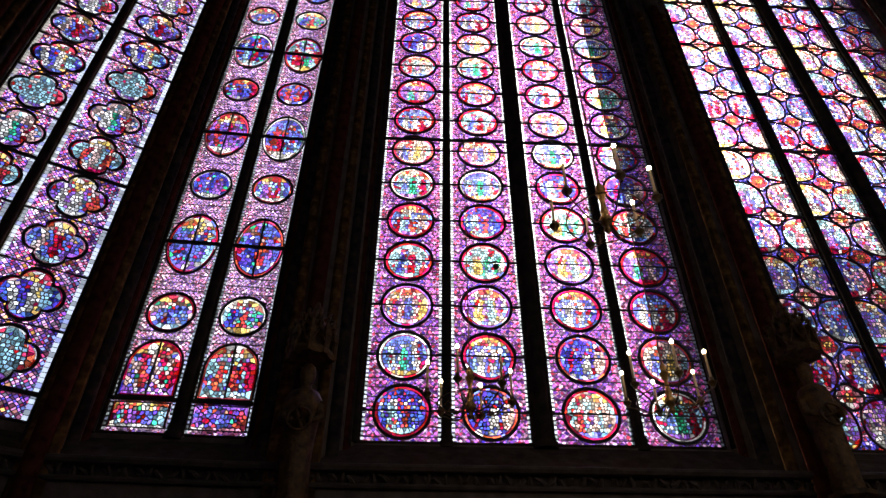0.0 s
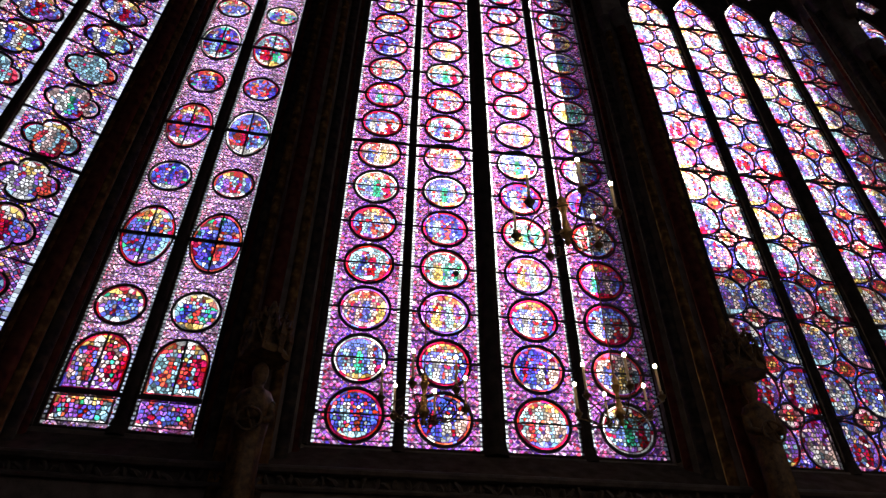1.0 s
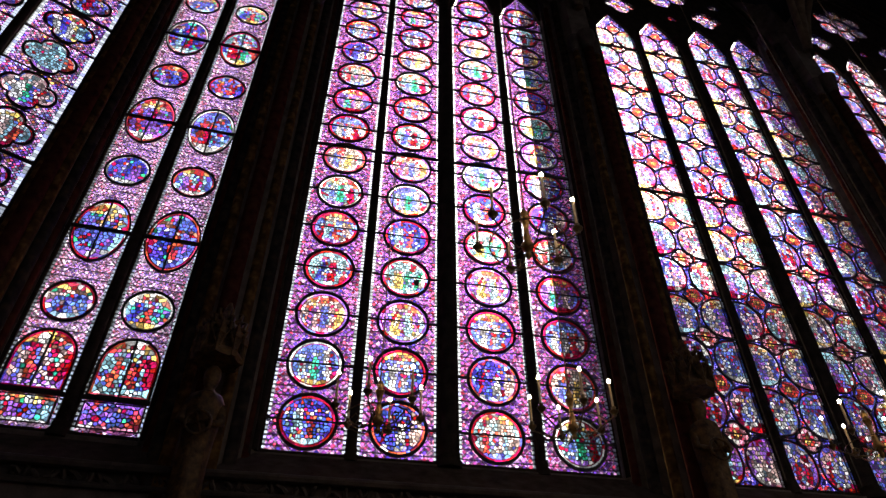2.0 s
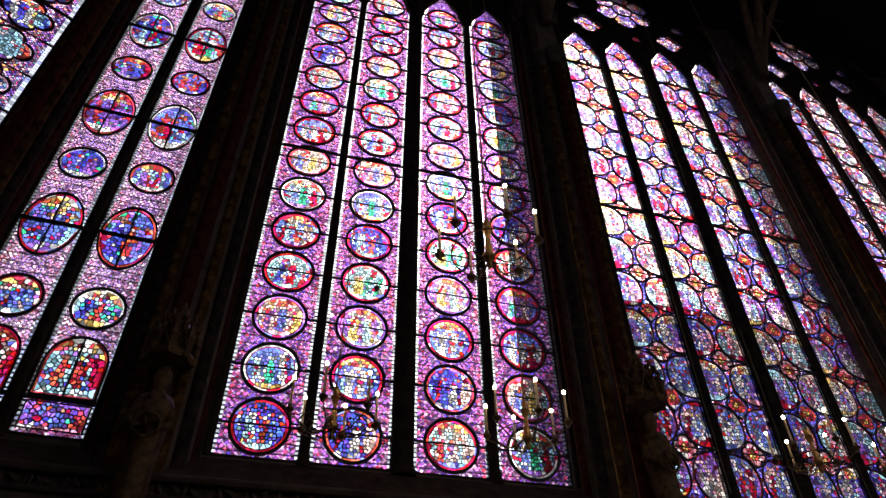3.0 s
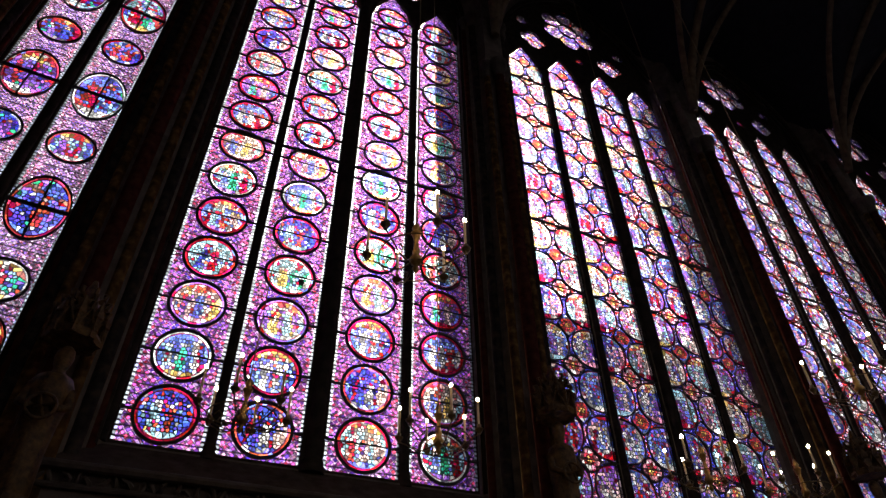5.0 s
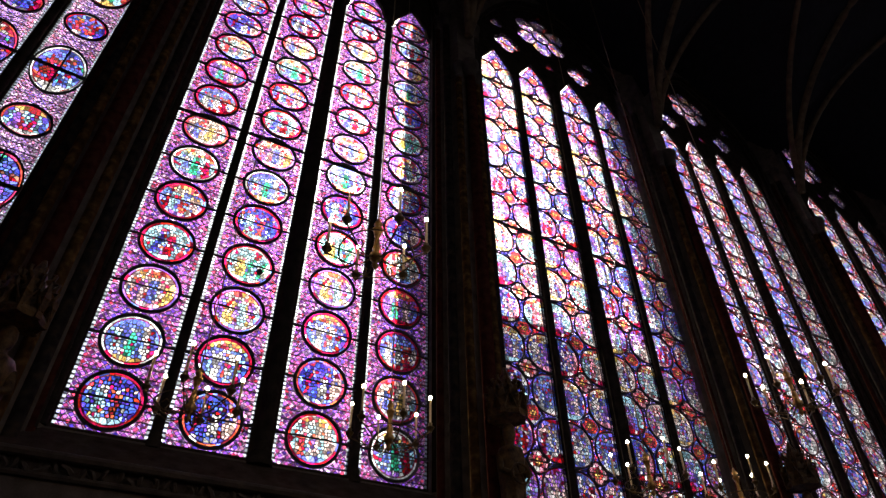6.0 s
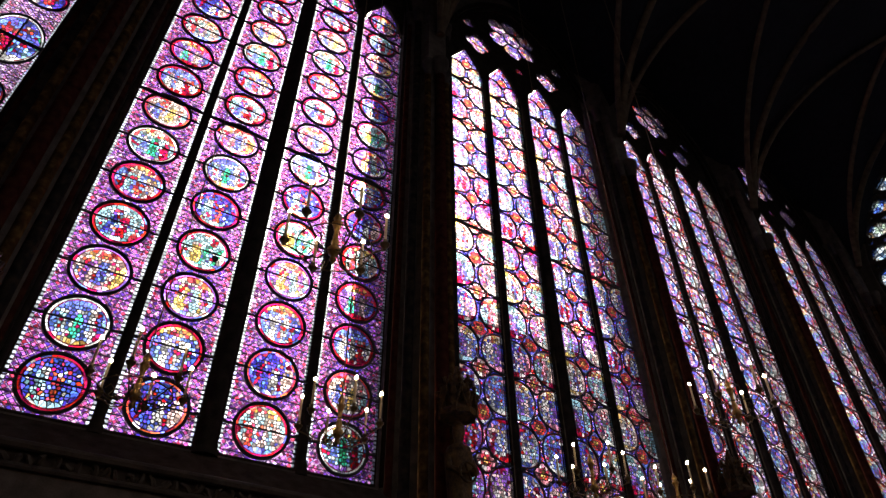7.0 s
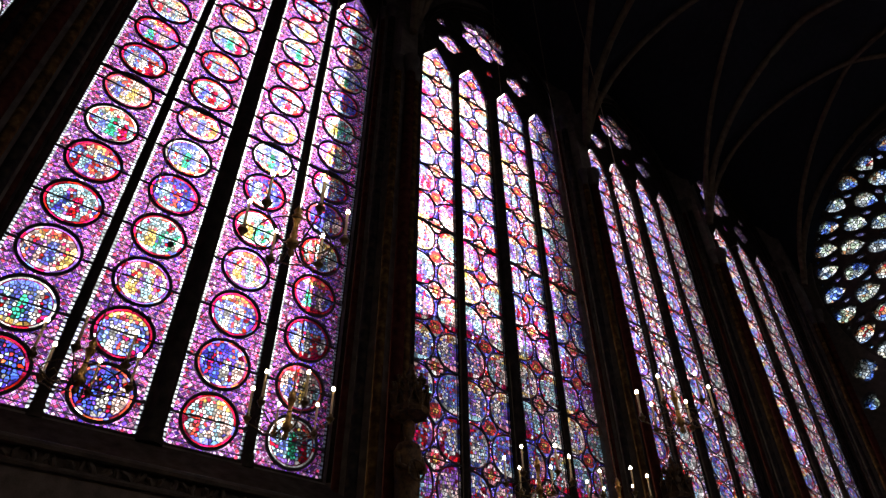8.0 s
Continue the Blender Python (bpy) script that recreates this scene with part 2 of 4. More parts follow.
    if rows:
        line = math_node(n, l, "ABSOLUTE", math_node(n, l, "SUBTRACT", math_node(n, l, "FRACT", math_node(n, l, "MULTIPLY", raw.outputs[2], 1.0 / rows)), 0.5))
        edge = math_node(n, l, "MINIMUM", edge, math_node(n, l, "MULTIPLY", line, 2.0))
    matt = n.new("ShaderNodeMapRange")
    matt.interpolation_type = "SMOOTHSTEP"
    matt.inputs[1].default_value, matt.inputs[2].default_value, matt.inputs[3].default_value, matt.inputs[4].default_value = 0.05, 0.3, 0.12, 1.0
    l.new(edge, matt.inputs[0])
    broad = n.new("ShaderNodeTexNoise")
    broad.inputs["Scale"].default_value, broad.inputs["Detail"].default_value = 5.0, 5
    l.new(tc.outputs["Object"], broad.inputs["Vector"])
    tone = math_node(n, l, "MULTIPLY", math_node(n, l, "ADD", 0.12, math_node(n, l, "MULTIPLY", math_node(n, l, "POWER", r3, 1.8), 1.35)), math_node(n, l, "ADD", 0.35, math_node(n, l, "MULTIPLY", broad.outputs["Fac"], 1.2)))
    tone = math_node(n, l, "MULTIPLY", math_node(n, l, "MULTIPLY", tone, matt.outputs[0]), gain)
    mul = n.new("ShaderNodeVectorMath")
    mul.operation = "SCALE"
    l.new(col, mul.inputs[0]), l.new(tone, mul.inputs["Scale"])
    came, mixl = n.new("ShaderNodeBsdfDiffuse"), n.new("ShaderNodeMixShader")
    came.inputs["Color"].default_value = (0.02, 0.02, 0.022, 1)
    l.new(math_node(n, l, "LESS_THAN", edge, 0.1), mixl.inputs[0])
    l.new(through_glass(n, l, mul.outputs[0], clear), mixl.inputs[1]), l.new(came.outputs[0], mixl.inputs[2])
    l.new(mixl.outputs[0], n["Material Output"].inputs["Surface"])
    return m


def glowing(name, col, strength):
    m, n, l = shader(name)
    b = n["Principled BSDF"]
    b.inputs["Base Color"].default_value = (*col, 1)
    b.inputs["Emission Color"].default_value = (*col, 1)
    b.inputs["Emission Strength"].default_value = strength
    return m


RED, RUBY, BLUE, DEEP = (0.85, 0.06, 0.06), (0.6, 0.02, 0.06), (0.14, 0.2, 0.9), (0.07, 0.08, 0.65)
SKYB, WHITE, GREEN, GOLD = (0.3, 0.62, 0.92), (0.9, 0.92, 0.95), (0.05, 0.5, 0.25), (0.9, 0.6, 0.12)
ROSE, VIOLET, FLESH = (0.85, 0.3, 0.5), (0.4, 0.16, 0.75), (0.85, 0.6, 0.5)
MAUVE = (0.62, 0.34, 0.95)
FIELD = ((0.0, (0.1, 0.06, 0.8)), (0.3, (0.28, 0.1, 0.95)), (0.6, (0.45, 0.14, 0.9)), (0.85, (0.7, 0.5, 1.0)))
PINKS = ((0.0, (0.45, 0.12, 0.85)), (0.35, (0.85, 0.12, 0.5)), (0.6, (0.95, 0.08, 0.16)), (0.85, (0.98, 0.5, 0.8)))
G_PURPLE = diaper("glass_purple_diaper", 0.092, FIELD, PINKS, ((0.0, (0.75, 0.4, 0.98)), (0.5, (0.9, 0.3, 0.6)), (0.8, (0.4, 0.3, 0.95))), ((0.0, (0.95, 0.85, 1.0)), (0.5, (0.4, 0.6, 1.0)), (0.75, (0.95, 0.2, 0.3))), gain=1.5, clear=0.2)
G_LILAC = diaper("glass_lilac_diaper", 0.066, ((0.0, (0.3, 0.16, 0.85)), (0.4, MAUVE), (0.8, (0.9, 0.7, 1.0))), ((0.0, (0.8, 0.4, 0.85)), (0.3, (0.95, 0.2, 0.35)), (0.6, (0.95, 0.6, 0.8)), (0.8, (0.95, 0.92, 1.0))), ((0.0, (0.8, 0.6, 0.98)), (0.6, (0.9, 0.4, 0.6))), ((0.0, (0.97, 0.95, 1.0)), (0.7, RED)), gain=1.75, clear=0.2, half=0.4)
G_FOIL = stained("glass_tracery_lights", ((0.0, BLUE), (0.25, VIOLET), (0.4, (0.75, 0.55, 0.9)), (0.5, WHITE), (0.62, (0.97, 0.6, 0.72)), (0.76, RED), (0.9, GOLD)), 15.0, 0.16, paint=0.7, clear=0.8)
G_NORTH = stained("glass_north", ((0.0, (0.88, 0.68, 0.6)), (0.4, (0.95, 0.76, 0.6)), (0.7, (0.95, 0.68, 0.52))), 10.0, 0.03, paint=0.0, gain=2.3)
G_BLUE = stained("glass_blue_ground", ((0.0, DEEP), (0.2, (0.14, 0.12, 0.95)), (0.42, (0.4, 0.3, 0.98)), (0.52, (0.95, 0.85, 1.0)), (0.57, (0.2, 0.18, 0.95)), (0.66, (0.95, 0.4, 0.6)), (0.74, RED), (0.88, RUBY)), 24.0, 0.14, paint=0.4, clear=0.45, gain=2.3, spread=1.9)
G_MIX = stained("glass_rose_ground", ((0.0, BLUE), (0.2, (0.7, 0.5, 0.95)), (0.34, WHITE), (0.5, (0.98, 0.62, 0.7)), (0.64, RED), (0.82, RUBY), (0.92, GOLD)), 18.0, 0.15, paint=0.6, clear=0.4, gain=2.1, spread=1.9)
G_GOLD = diaper("glass_purple_gold_dots", 0.12, ((0.0, (1.0, 0.55, 0.12)), (0.45, (0.98, 0.3, 0.1)), (0.6, (0.95, 0.5, 0.75)), (0.75, (0.3, 0.2, 0.95)), (0.88, (0.95, 0.9, 0.98))), ((0.0, (0.3, 0.4, 1.0)), (0.25, (0.95, 0.3, 0.5)), (0.5, (0.95, 0.9, 1.0)), (0.75, (0.5, 0.15, 0.9))), ((0.0, (0.95, 0.4, 0.75)), (0.5, (0.6, 0.25, 0.98)), (0.8, (0.85, 0.08, 0.25))), ((0.0, (0.5, 0.75, 1.0)), (0.5, (0.15, 0.12, 0.9))), gain=2.2, clear=0.35, half=0.45, strip=0.4, rows=0)
# single colours for the pieces of the pictures
TINTS = {
    "deep_blue": (0.07, 0.07, 0.75), "blue": (0.17, 0.24, 0.95), "sky_blue": (0.4, 0.74, 0.9), "white": (0.93, 0.97, 0.95), "flesh": (0.98, 0.72, 0.68), "rose": (0.95, 0.4, 0.55),
    "red": (0.82, 0.07, 0.08), "ruby": (0.55, 0.012, 0.07), "violet": (0.42, 0.18, 0.9), "green": (0.06, 0.62, 0.36), "gold": (0.98, 0.7, 0.2), "brown": (0.5, 0.22, 0.16),
}
TINT_NAMES = list(TINTS)
G_RUBY = stained("glass_ruby_ring", ((0.0, RUBY), (0.3, RED), (0.5, (0.8, 0.1, 0.15)), (0.62, VIOLET)), 26.0, 0.14)
GLASSES = [pot_glass("glass_" + k, c, gain=1.38, low=0.14, clear=0.52, strokes=0.7) for k, c in TINTS.items()]
G_WEST = stained("glass_west", ((0.0, (0.1, 0.2, 0.75)), (0.2, (0.35, 0.55, 0.85)), (0.36, (0.85, 0.92, 0.85)), (0.58, (0.6, 0.75, 0.5)), (0.7, (0.95, 0.85, 0.6)), (0.82, (0.85, 0.4, 0.15)), (0.92, RED)), 9.0, 0.13, paint=0.7, cluster=0.7, gain=2.6, spread=1.4)
G_WESTLEAF = stained("glass_west_leaf", ((0.0, (0.35, 0.3, 0.75)), (0.4, (0.55, 0.55, 0.85)), (0.7, SKYB), (0.9, (0.5, 0.15, 0.5))), 8.0, 0.08, gain=2.2)
G_PEARL_WIDE = pearls("glass_pearl_border_wide", (0.88, 0.96, 1.0), 0.07, 0.14)
G_PEARL = pearls("glass_pearl_border", (0.5, 0.58, 0.68), 0.062, 0.42)
LEAD = plain("lead_and_iron", (0.015, 0.014, 0.014), (0.05, 0.045, 0.045), 0.6, 0.3)
# Near-black base: the unlit look of mullions and reveals is in the colour.
MULLION = plain("shade_dark_tracery", (0.016, 0.012, 0.01), (0.045, 0.033, 0.026), 0.95)
STONE = plain("painted_limestone", (0.03, 0.022, 0.018), (0.085, 0.06, 0.048), 0.8)
SILL = plain("dusty_sill_stone", (0.028, 0.02, 0.016), (0.07, 0.05, 0.04), 0.95)
DARKSTONE = plain("sooty_stone", (0.06, 0.044, 0.036), (0.15, 0.11, 0.088), 0.85)
# Shaft paints near black: weak light on pier flanks goes into the colour.
SH_RED = banded("red_painted_shaft_shaded", (0.03, 0.009, 0.007), (0.058, 0.016, 0.011), (0.085, 0.03, 0.016))
SH_GOLD = banded("gilded_shaft_shaded", (0.03, 0.016, 0.008), (0.075, 0.038, 0.014), (0.19, 0.1, 0.034), rough=0.7)
SH_BLUE = banded("blue_painted_shaft_shaded", (0.016, 0.012, 0.011), (0.03, 0.023, 0.02), (0.06, 0.042, 0.026))
RIB = plain("painted_rib", (0.06, 0.036, 0.022), (0.17, 0.11, 0.066), 0.8)
STATUE = plain("painted_carved_stone", (0.008, 0.005, 0.004), (0.16, 0.08, 0.028), 0.6, 0.1, 11.0, 0.8, 40.0)
GILT = plain("gilt_bronze", (0.22, 0.11, 0.035), (0.5, 0.29, 0.1), 0.38, 1.0, 20.0, 0.1)
BRONZE = plain("dark_bronze", (0.09, 0.055, 0.025), (0.22, 0.14, 0.06), 0.4, 0.8, 20.0, 0.1)
WAX = plain("candle_sleeve", (0.5, 0.34, 0.19), (0.64, 0.47, 0.28), 0.5, 0.0, 20.0, 0.05)
FLAME = glowing("lit_bulb", (1.0, 0.78, 0.46), 18.0)
# Blue of the vault with its deep shade put into the colour.
VAULT = plain("vault_blue_in_gloom", (0.007, 0.007, 0.011), (0.018, 0.017, 0.023), 0.85)
FLOOR = plain("stone_floor", (0.12, 0.1, 0.09), (0.3, 0.26, 0.22), 0.5)
OUTSTONE = plain("weathered_facade", (0.54, 0.52, 0.5), (0.7, 0.67, 0.64), 0.9, 0.0, 1.5)
# Darker copy of the facade stone: shade on the buttress sides is in it.
SHADESTONE = plain("facade_stone_shaded", (0.13, 0.125, 0.12), (0.28, 0.265, 0.25), 0.9, 0.0, 1.5)
SLATE = plain("slate_roof", (0.06, 0.065, 0.075), (0.13, 0.14, 0.16), 0.6, 0.0, 2.0)


# ---- mesh tools ----
from mathutils.geometry import delaunay_2d_cdt


def part(name, bm, material, parent=None, label="", smooth=False):
    me = bpy.data.meshes.new(name)
    bm.to_mesh(me)
    bm.free()
    for m in material if isinstance(material, (list, tuple)) else (material,):
        me.materials.append(m)
    if smooth:
        for p in me.polygons:
            p.use_smooth = True
    ob = new(name, me)
    ob.parent = parent
    return tagged(ob, label)


def place(ob, x, y, z, rz=0.0):
    ob.matrix_basis = pose(x, y, z, 0, 0, rz)
    return ob


def box(bm, x0, x1, y0, y1, z0, z1):
    v = [bm.verts.new((x, y, z)) for x in (x0, x1) for y in (y0, y1) for z in (z0, z1)]
    for f in ((0, 1, 3, 2), (4, 6, 7, 5), (0, 4, 5, 1), (2, 3, 7, 6), (0, 2, 6, 4), (1, 5, 7, 3)):
        bm.faces.new([v[i] for i in f])


def solid(loops, p):
    """Whether a point lies in the first loop and in none of the others."""
    odd = False
    for lp in loops:
        for (x0, z0), (x1, z1) in zip(lp, lp[1:] + lp[:1]):
            if (z0 > p.y) != (z1 > p.y) and p.x < x0 + (x1 - x0) * (p.y - z0) / (z1 - z0):
                odd = not odd
    return odd


def plate(bm, loops, y0, y1=None, mat=0):
    """A flat sheet in x and z with holes (loops after the first); with y1 a slab."""
    loops = [[p for i, p in enumerate(lp) if math.dist(p, lp[i - 1]) > 1e-5] for lp in loops]
    flat = [Vector(p) for lp in loops for p in lp]
    edges, at = [], 0
    for lp in loops:
        edges += [(at + k, at + (k + 1) % len(lp)) for k in range(len(lp))]
        at += len(lp)
    pts, _, tris, _, _, _ = delaunay_2d_cdt(flat, edges, [], 1, 1e-6)
    tris = [t for t in tris if solid(loops, sum((pts[k] for k in t), Vector((0, 0))) / len(t))]
    for y in (y0,) if y1 is None else (y0, y1):
        vs = [bm.verts.new((p.x, y, p.y)) for p in pts]
        for t in tris:
            bm.faces.new([vs[k] for k in t]).material_index = mat
    if y1 is not None:
        for lp in loops:
            front, back = [[bm.verts.new((x, y, z)) for x, z in lp] for y in (y0, y1)]
            for k in range(len(lp)):
                m = (k + 1) % len(lp)
                bm.faces.new((front[k], front[m], back[m], back[k])).material_index = mat


def tube(bm, pts, r, sides=8, caps=True, r_end=None):
    """A round bar along points."""
    pts = [Vector(p) for p in pts]
    rings = []
    for i, p in enumerate(pts):
        d = (pts[min(i + 1, len(pts) - 1)] - pts[max(i - 1, 0)]).normalized()
        u = d.cross(Vector((0, 1, 0.01)) if abs(d.y) < 0.9 else Vector((1, 0, 0))).normalized()
        w = d.cross(u)
        rr = r if r_end is None else r + (r_end - r) * i / (len(pts) - 1)
        rings.append([bm.verts.new(p + rr * (math.cos(a) * u + math.sin(a) * w)) for a in [2 * math.pi * k / sides for k in range(sides)]])
    for a, b in zip(rings, rings[1:]):
        for k in range(sides):
            bm.faces.new((a[k], a[(k + 1) % sides], b[(k + 1) % sides], b[k]))
    if caps:
        bm.faces.new(rings[0]), bm.faces.new(rings[-1])


def lathe(bm, prof, sides=16, cx=0.0, cy=0.0):
    """A turned form: (radius, height) pairs about an upright axis."""
    rings = [[bm.verts.new((cx + max(r, 0.0005) * math.cos(2 * math.pi * k / sides), cy + max(r, 0.0005) * math.sin(2 * math.pi * k / sides), z)) for k in range(sides)] for r, z in prof]
    for a, b in zip(rings, rings[1:]):
        for k in range(sides):
            bm.faces.new((a[k], a[(k + 1) % sides], b[(k + 1) % sides], b[k]))
    bm.faces.new(rings[0]), bm.faces.new(rings[-1])


def foil(cx, cz, r, n, seg=36, depth=0.28, turn=0.0, sx=1.0):
    """The outline of a foiled opening; n = 0 gives a circle."""
    out = []
    for i in range(seg):
        a = 2 * math.pi * i / seg
        k = r * (1 - depth + depth * abs(math.cos(n * a / 2)) ** 0.6) if n else r
        out.append((cx + sx * k * math.cos(a + turn), cz + k * math.sin(a + turn)))
    return out


# ---- stained windows ----
GLASS_Y, SILL_Z = 7.85, 4.7
BAY_X = (-0.475, 5.5, 11.43, 16.55)      # where each nave window begins
PIER_X = (-1.07, 4.77, 10.6, 16.2, 21.75)   # middles of the piers
BAY_K = (1.0, 1.0, 0.89, 1.0)               # width of each window beside the first
LW, THIN, THICK, WIDE = 1.01, 0.135, 0.29, 4.6
SPRING, APEX = 11.5, 14.95


def arch_inset(z, half, spring, apex):
    """How far a pointed arch has come in from its jamb at height z."""
    if z <= spring:
        return 0.0
    rise = apex - spring
    rad = (half * half + rise * rise) / (2 * half)
    return rad - math.sqrt(max(rad * rad - (z - spring) ** 2, 0.0))


def arch_loop(x0, x1, z0, spring, apex, grow=0.0, steps=12):
    half = (x1 - x0) / 2
    left = [(x0 - grow, z0 - grow)]
    for i in range(steps + 1):
        z = spring + (apex - spring) * i / steps
        left.append((x0 - grow + arch_inset(z, half, spring, apex), z + grow * i / steps * 1.4))
    left[-1] = ((x0 + x1) / 2, apex + grow * 1.4)
    return left + [(x0 + x1 - x, z) for x, z in reversed(left[:-1])]


def lancet_loop(x0, x1, apex, inset=0.0, low=0.0):
    """A pointed head with small cusps on it."""
    a, b, top = x0 + inset, x1 - inset, apex - inset * 1.6
    half, spring = (b - a) / 2, top - 1.05
    left = [(a, low)]
    for i in range(15):
        t = i / 14
        left.append((a + half * min(t ** 1.45 + 0.07 * math.sin(3 * math.pi * t) * (1 - t), 1.0), spring + 1.05 * t))
    left[-1] = ((a + b) / 2, top)
    return left + [(a + b - x, z) for x, z in reversed(left[:-1])]


def clip(poly, mx, mz, nx, nz):
    """The part of a convex outline on the near side of a line."""
    out = []
    for (ax, az), (bx, bz) in zip(poly, poly[1:] + poly[:1]):
        da, db = (ax - mx) * nx + (az - mz) * nz, (bx - mx) * nx + (bz - mz) * nz
        if da <= 0:
            out.append((ax, az))
        if (da < 0 < db) or (db < 0 < da):
            f = da / (da - db)
            out.append((ax + (bx - ax) * f, az + (bz - az) * f))
    return out


def leaded_piece(bm, cell, mat, lead, came=0.0105, y=-0.008):
    """One piece of glass in its own strip of lead: the lead lies over the rim of the glass."""
    cx, cz = sum(p for p, q in cell) / len(cell), sum(q for p, q in cell) / len(cell)
    inner = []
    for x, z in cell:
        d = math.hypot(x - cx, z - cz)
        k = max(0.35, 1 - came / max(d, 0.001))
        inner.append((cx + (x - cx) * k, cz + (z - cz) * k))
    bm.faces.new([bm.verts.new((x, y, z)) for x, z in cell]).material_index = mat
    a, b = [bm.verts.new((x, y - 0.004, z)) for x, z in cell], [bm.verts.new((x, y - 0.004, z)) for x, z in inner]
    for i in range(len(cell)):
        j = (i + 1) % len(cell)
        bm.faces.new((a[i], a[j], b[j], b[i])).material_index = lead


def scene_colours(rng, w, h, ground, mood=""):
    """A pictured scene as a rule: which colour of glass stands at a point. Robed figures with heads, a strip of earth, sometimes an arch."""
    figures, x = [], -w * rng.uniform(0.55, 0.75)
    robes = ["white", "sky_blue", "green", "red", "flesh", "violet", "blue", "white", "deep_blue", "sky_blue", "ruby", "flesh", "gold", "white"]
    if mood == "pale":
        robes = ["white", "flesh", "sky_blue", "rose", "blue", "violet", "white", "ruby", "flesh", "white", "sky_blue"]
    if mood == "rich":
        robes = ["deep_blue", "blue", "red", "ruby", "green", "violet", "ruby", "deep_blue", "blue", "sky_blue", "red"]
    while x < w * 0.72:
        fw = w * rng.uniform(0.16, 0.27)
        figures.append((x + fw, fw, h * rng.uniform(0.12, 0.5), rng.choice(robes), rng.choice(robes), rng.uniform(-0.25, 0.25)))
        x += 2 * fw + w * rng.uniform(0.02, 0.3)
    earth, arch = rng.choice(["white", "gold", "white", "ruby", "violet", "blue", "sky_blue", "rose"]), rng.random() < 0.4
    halo = rng.choice(["red", "gold", "ruby", "white"])

    def colour(px, pz):
        if pz < -0.72 * h:
            return earth if rng.random() < 0.7 else "white"
        for fx, fw, top, robe, mantle, lean in figures:
            dx = px - fx - lean * (pz + 0.2 * h)
            if top < pz < top + 0.2 * h and abs(dx) < fw * 0.7:
                return rng.choice(("flesh", "brown" if mood == "rich" else "white", halo))
            if pz <= top and abs(dx) < fw * (0.75 + 0.35 * (top - pz) / h):
                return rng.choice(("white", "ruby", "blue")) if rng.random() < 0.12 else robe if dx * lean >= -0.004 else mantle
        if arch and pz > 0.55 * h:
            return rng.choice(["white", "gold", "red"])
        if mood == "rich":
            return ground if rng.random() < 0.6 else rng.choice(["ruby", "deep_blue", "green", "blue", "red", "violet"])
        if mood == "pale":
            return ground if rng.random() < 0.5 else rng.choice(["white", "flesh", "sky_blue", "rose", "ruby", "violet"])
        return ground if rng.random() < 0.75 else rng.choice(["blue", "sky_blue", "ruby", "white", "red"])
    return colour


def flower_colours(rng, r, heart, petal, field):
    def colour(px, pz):
        d = math.hypot(px, pz) / r
        return heart if d < 0.3 else petal if d < 0.68 else field if rng.random() < 0.75 else "white"
    return colour


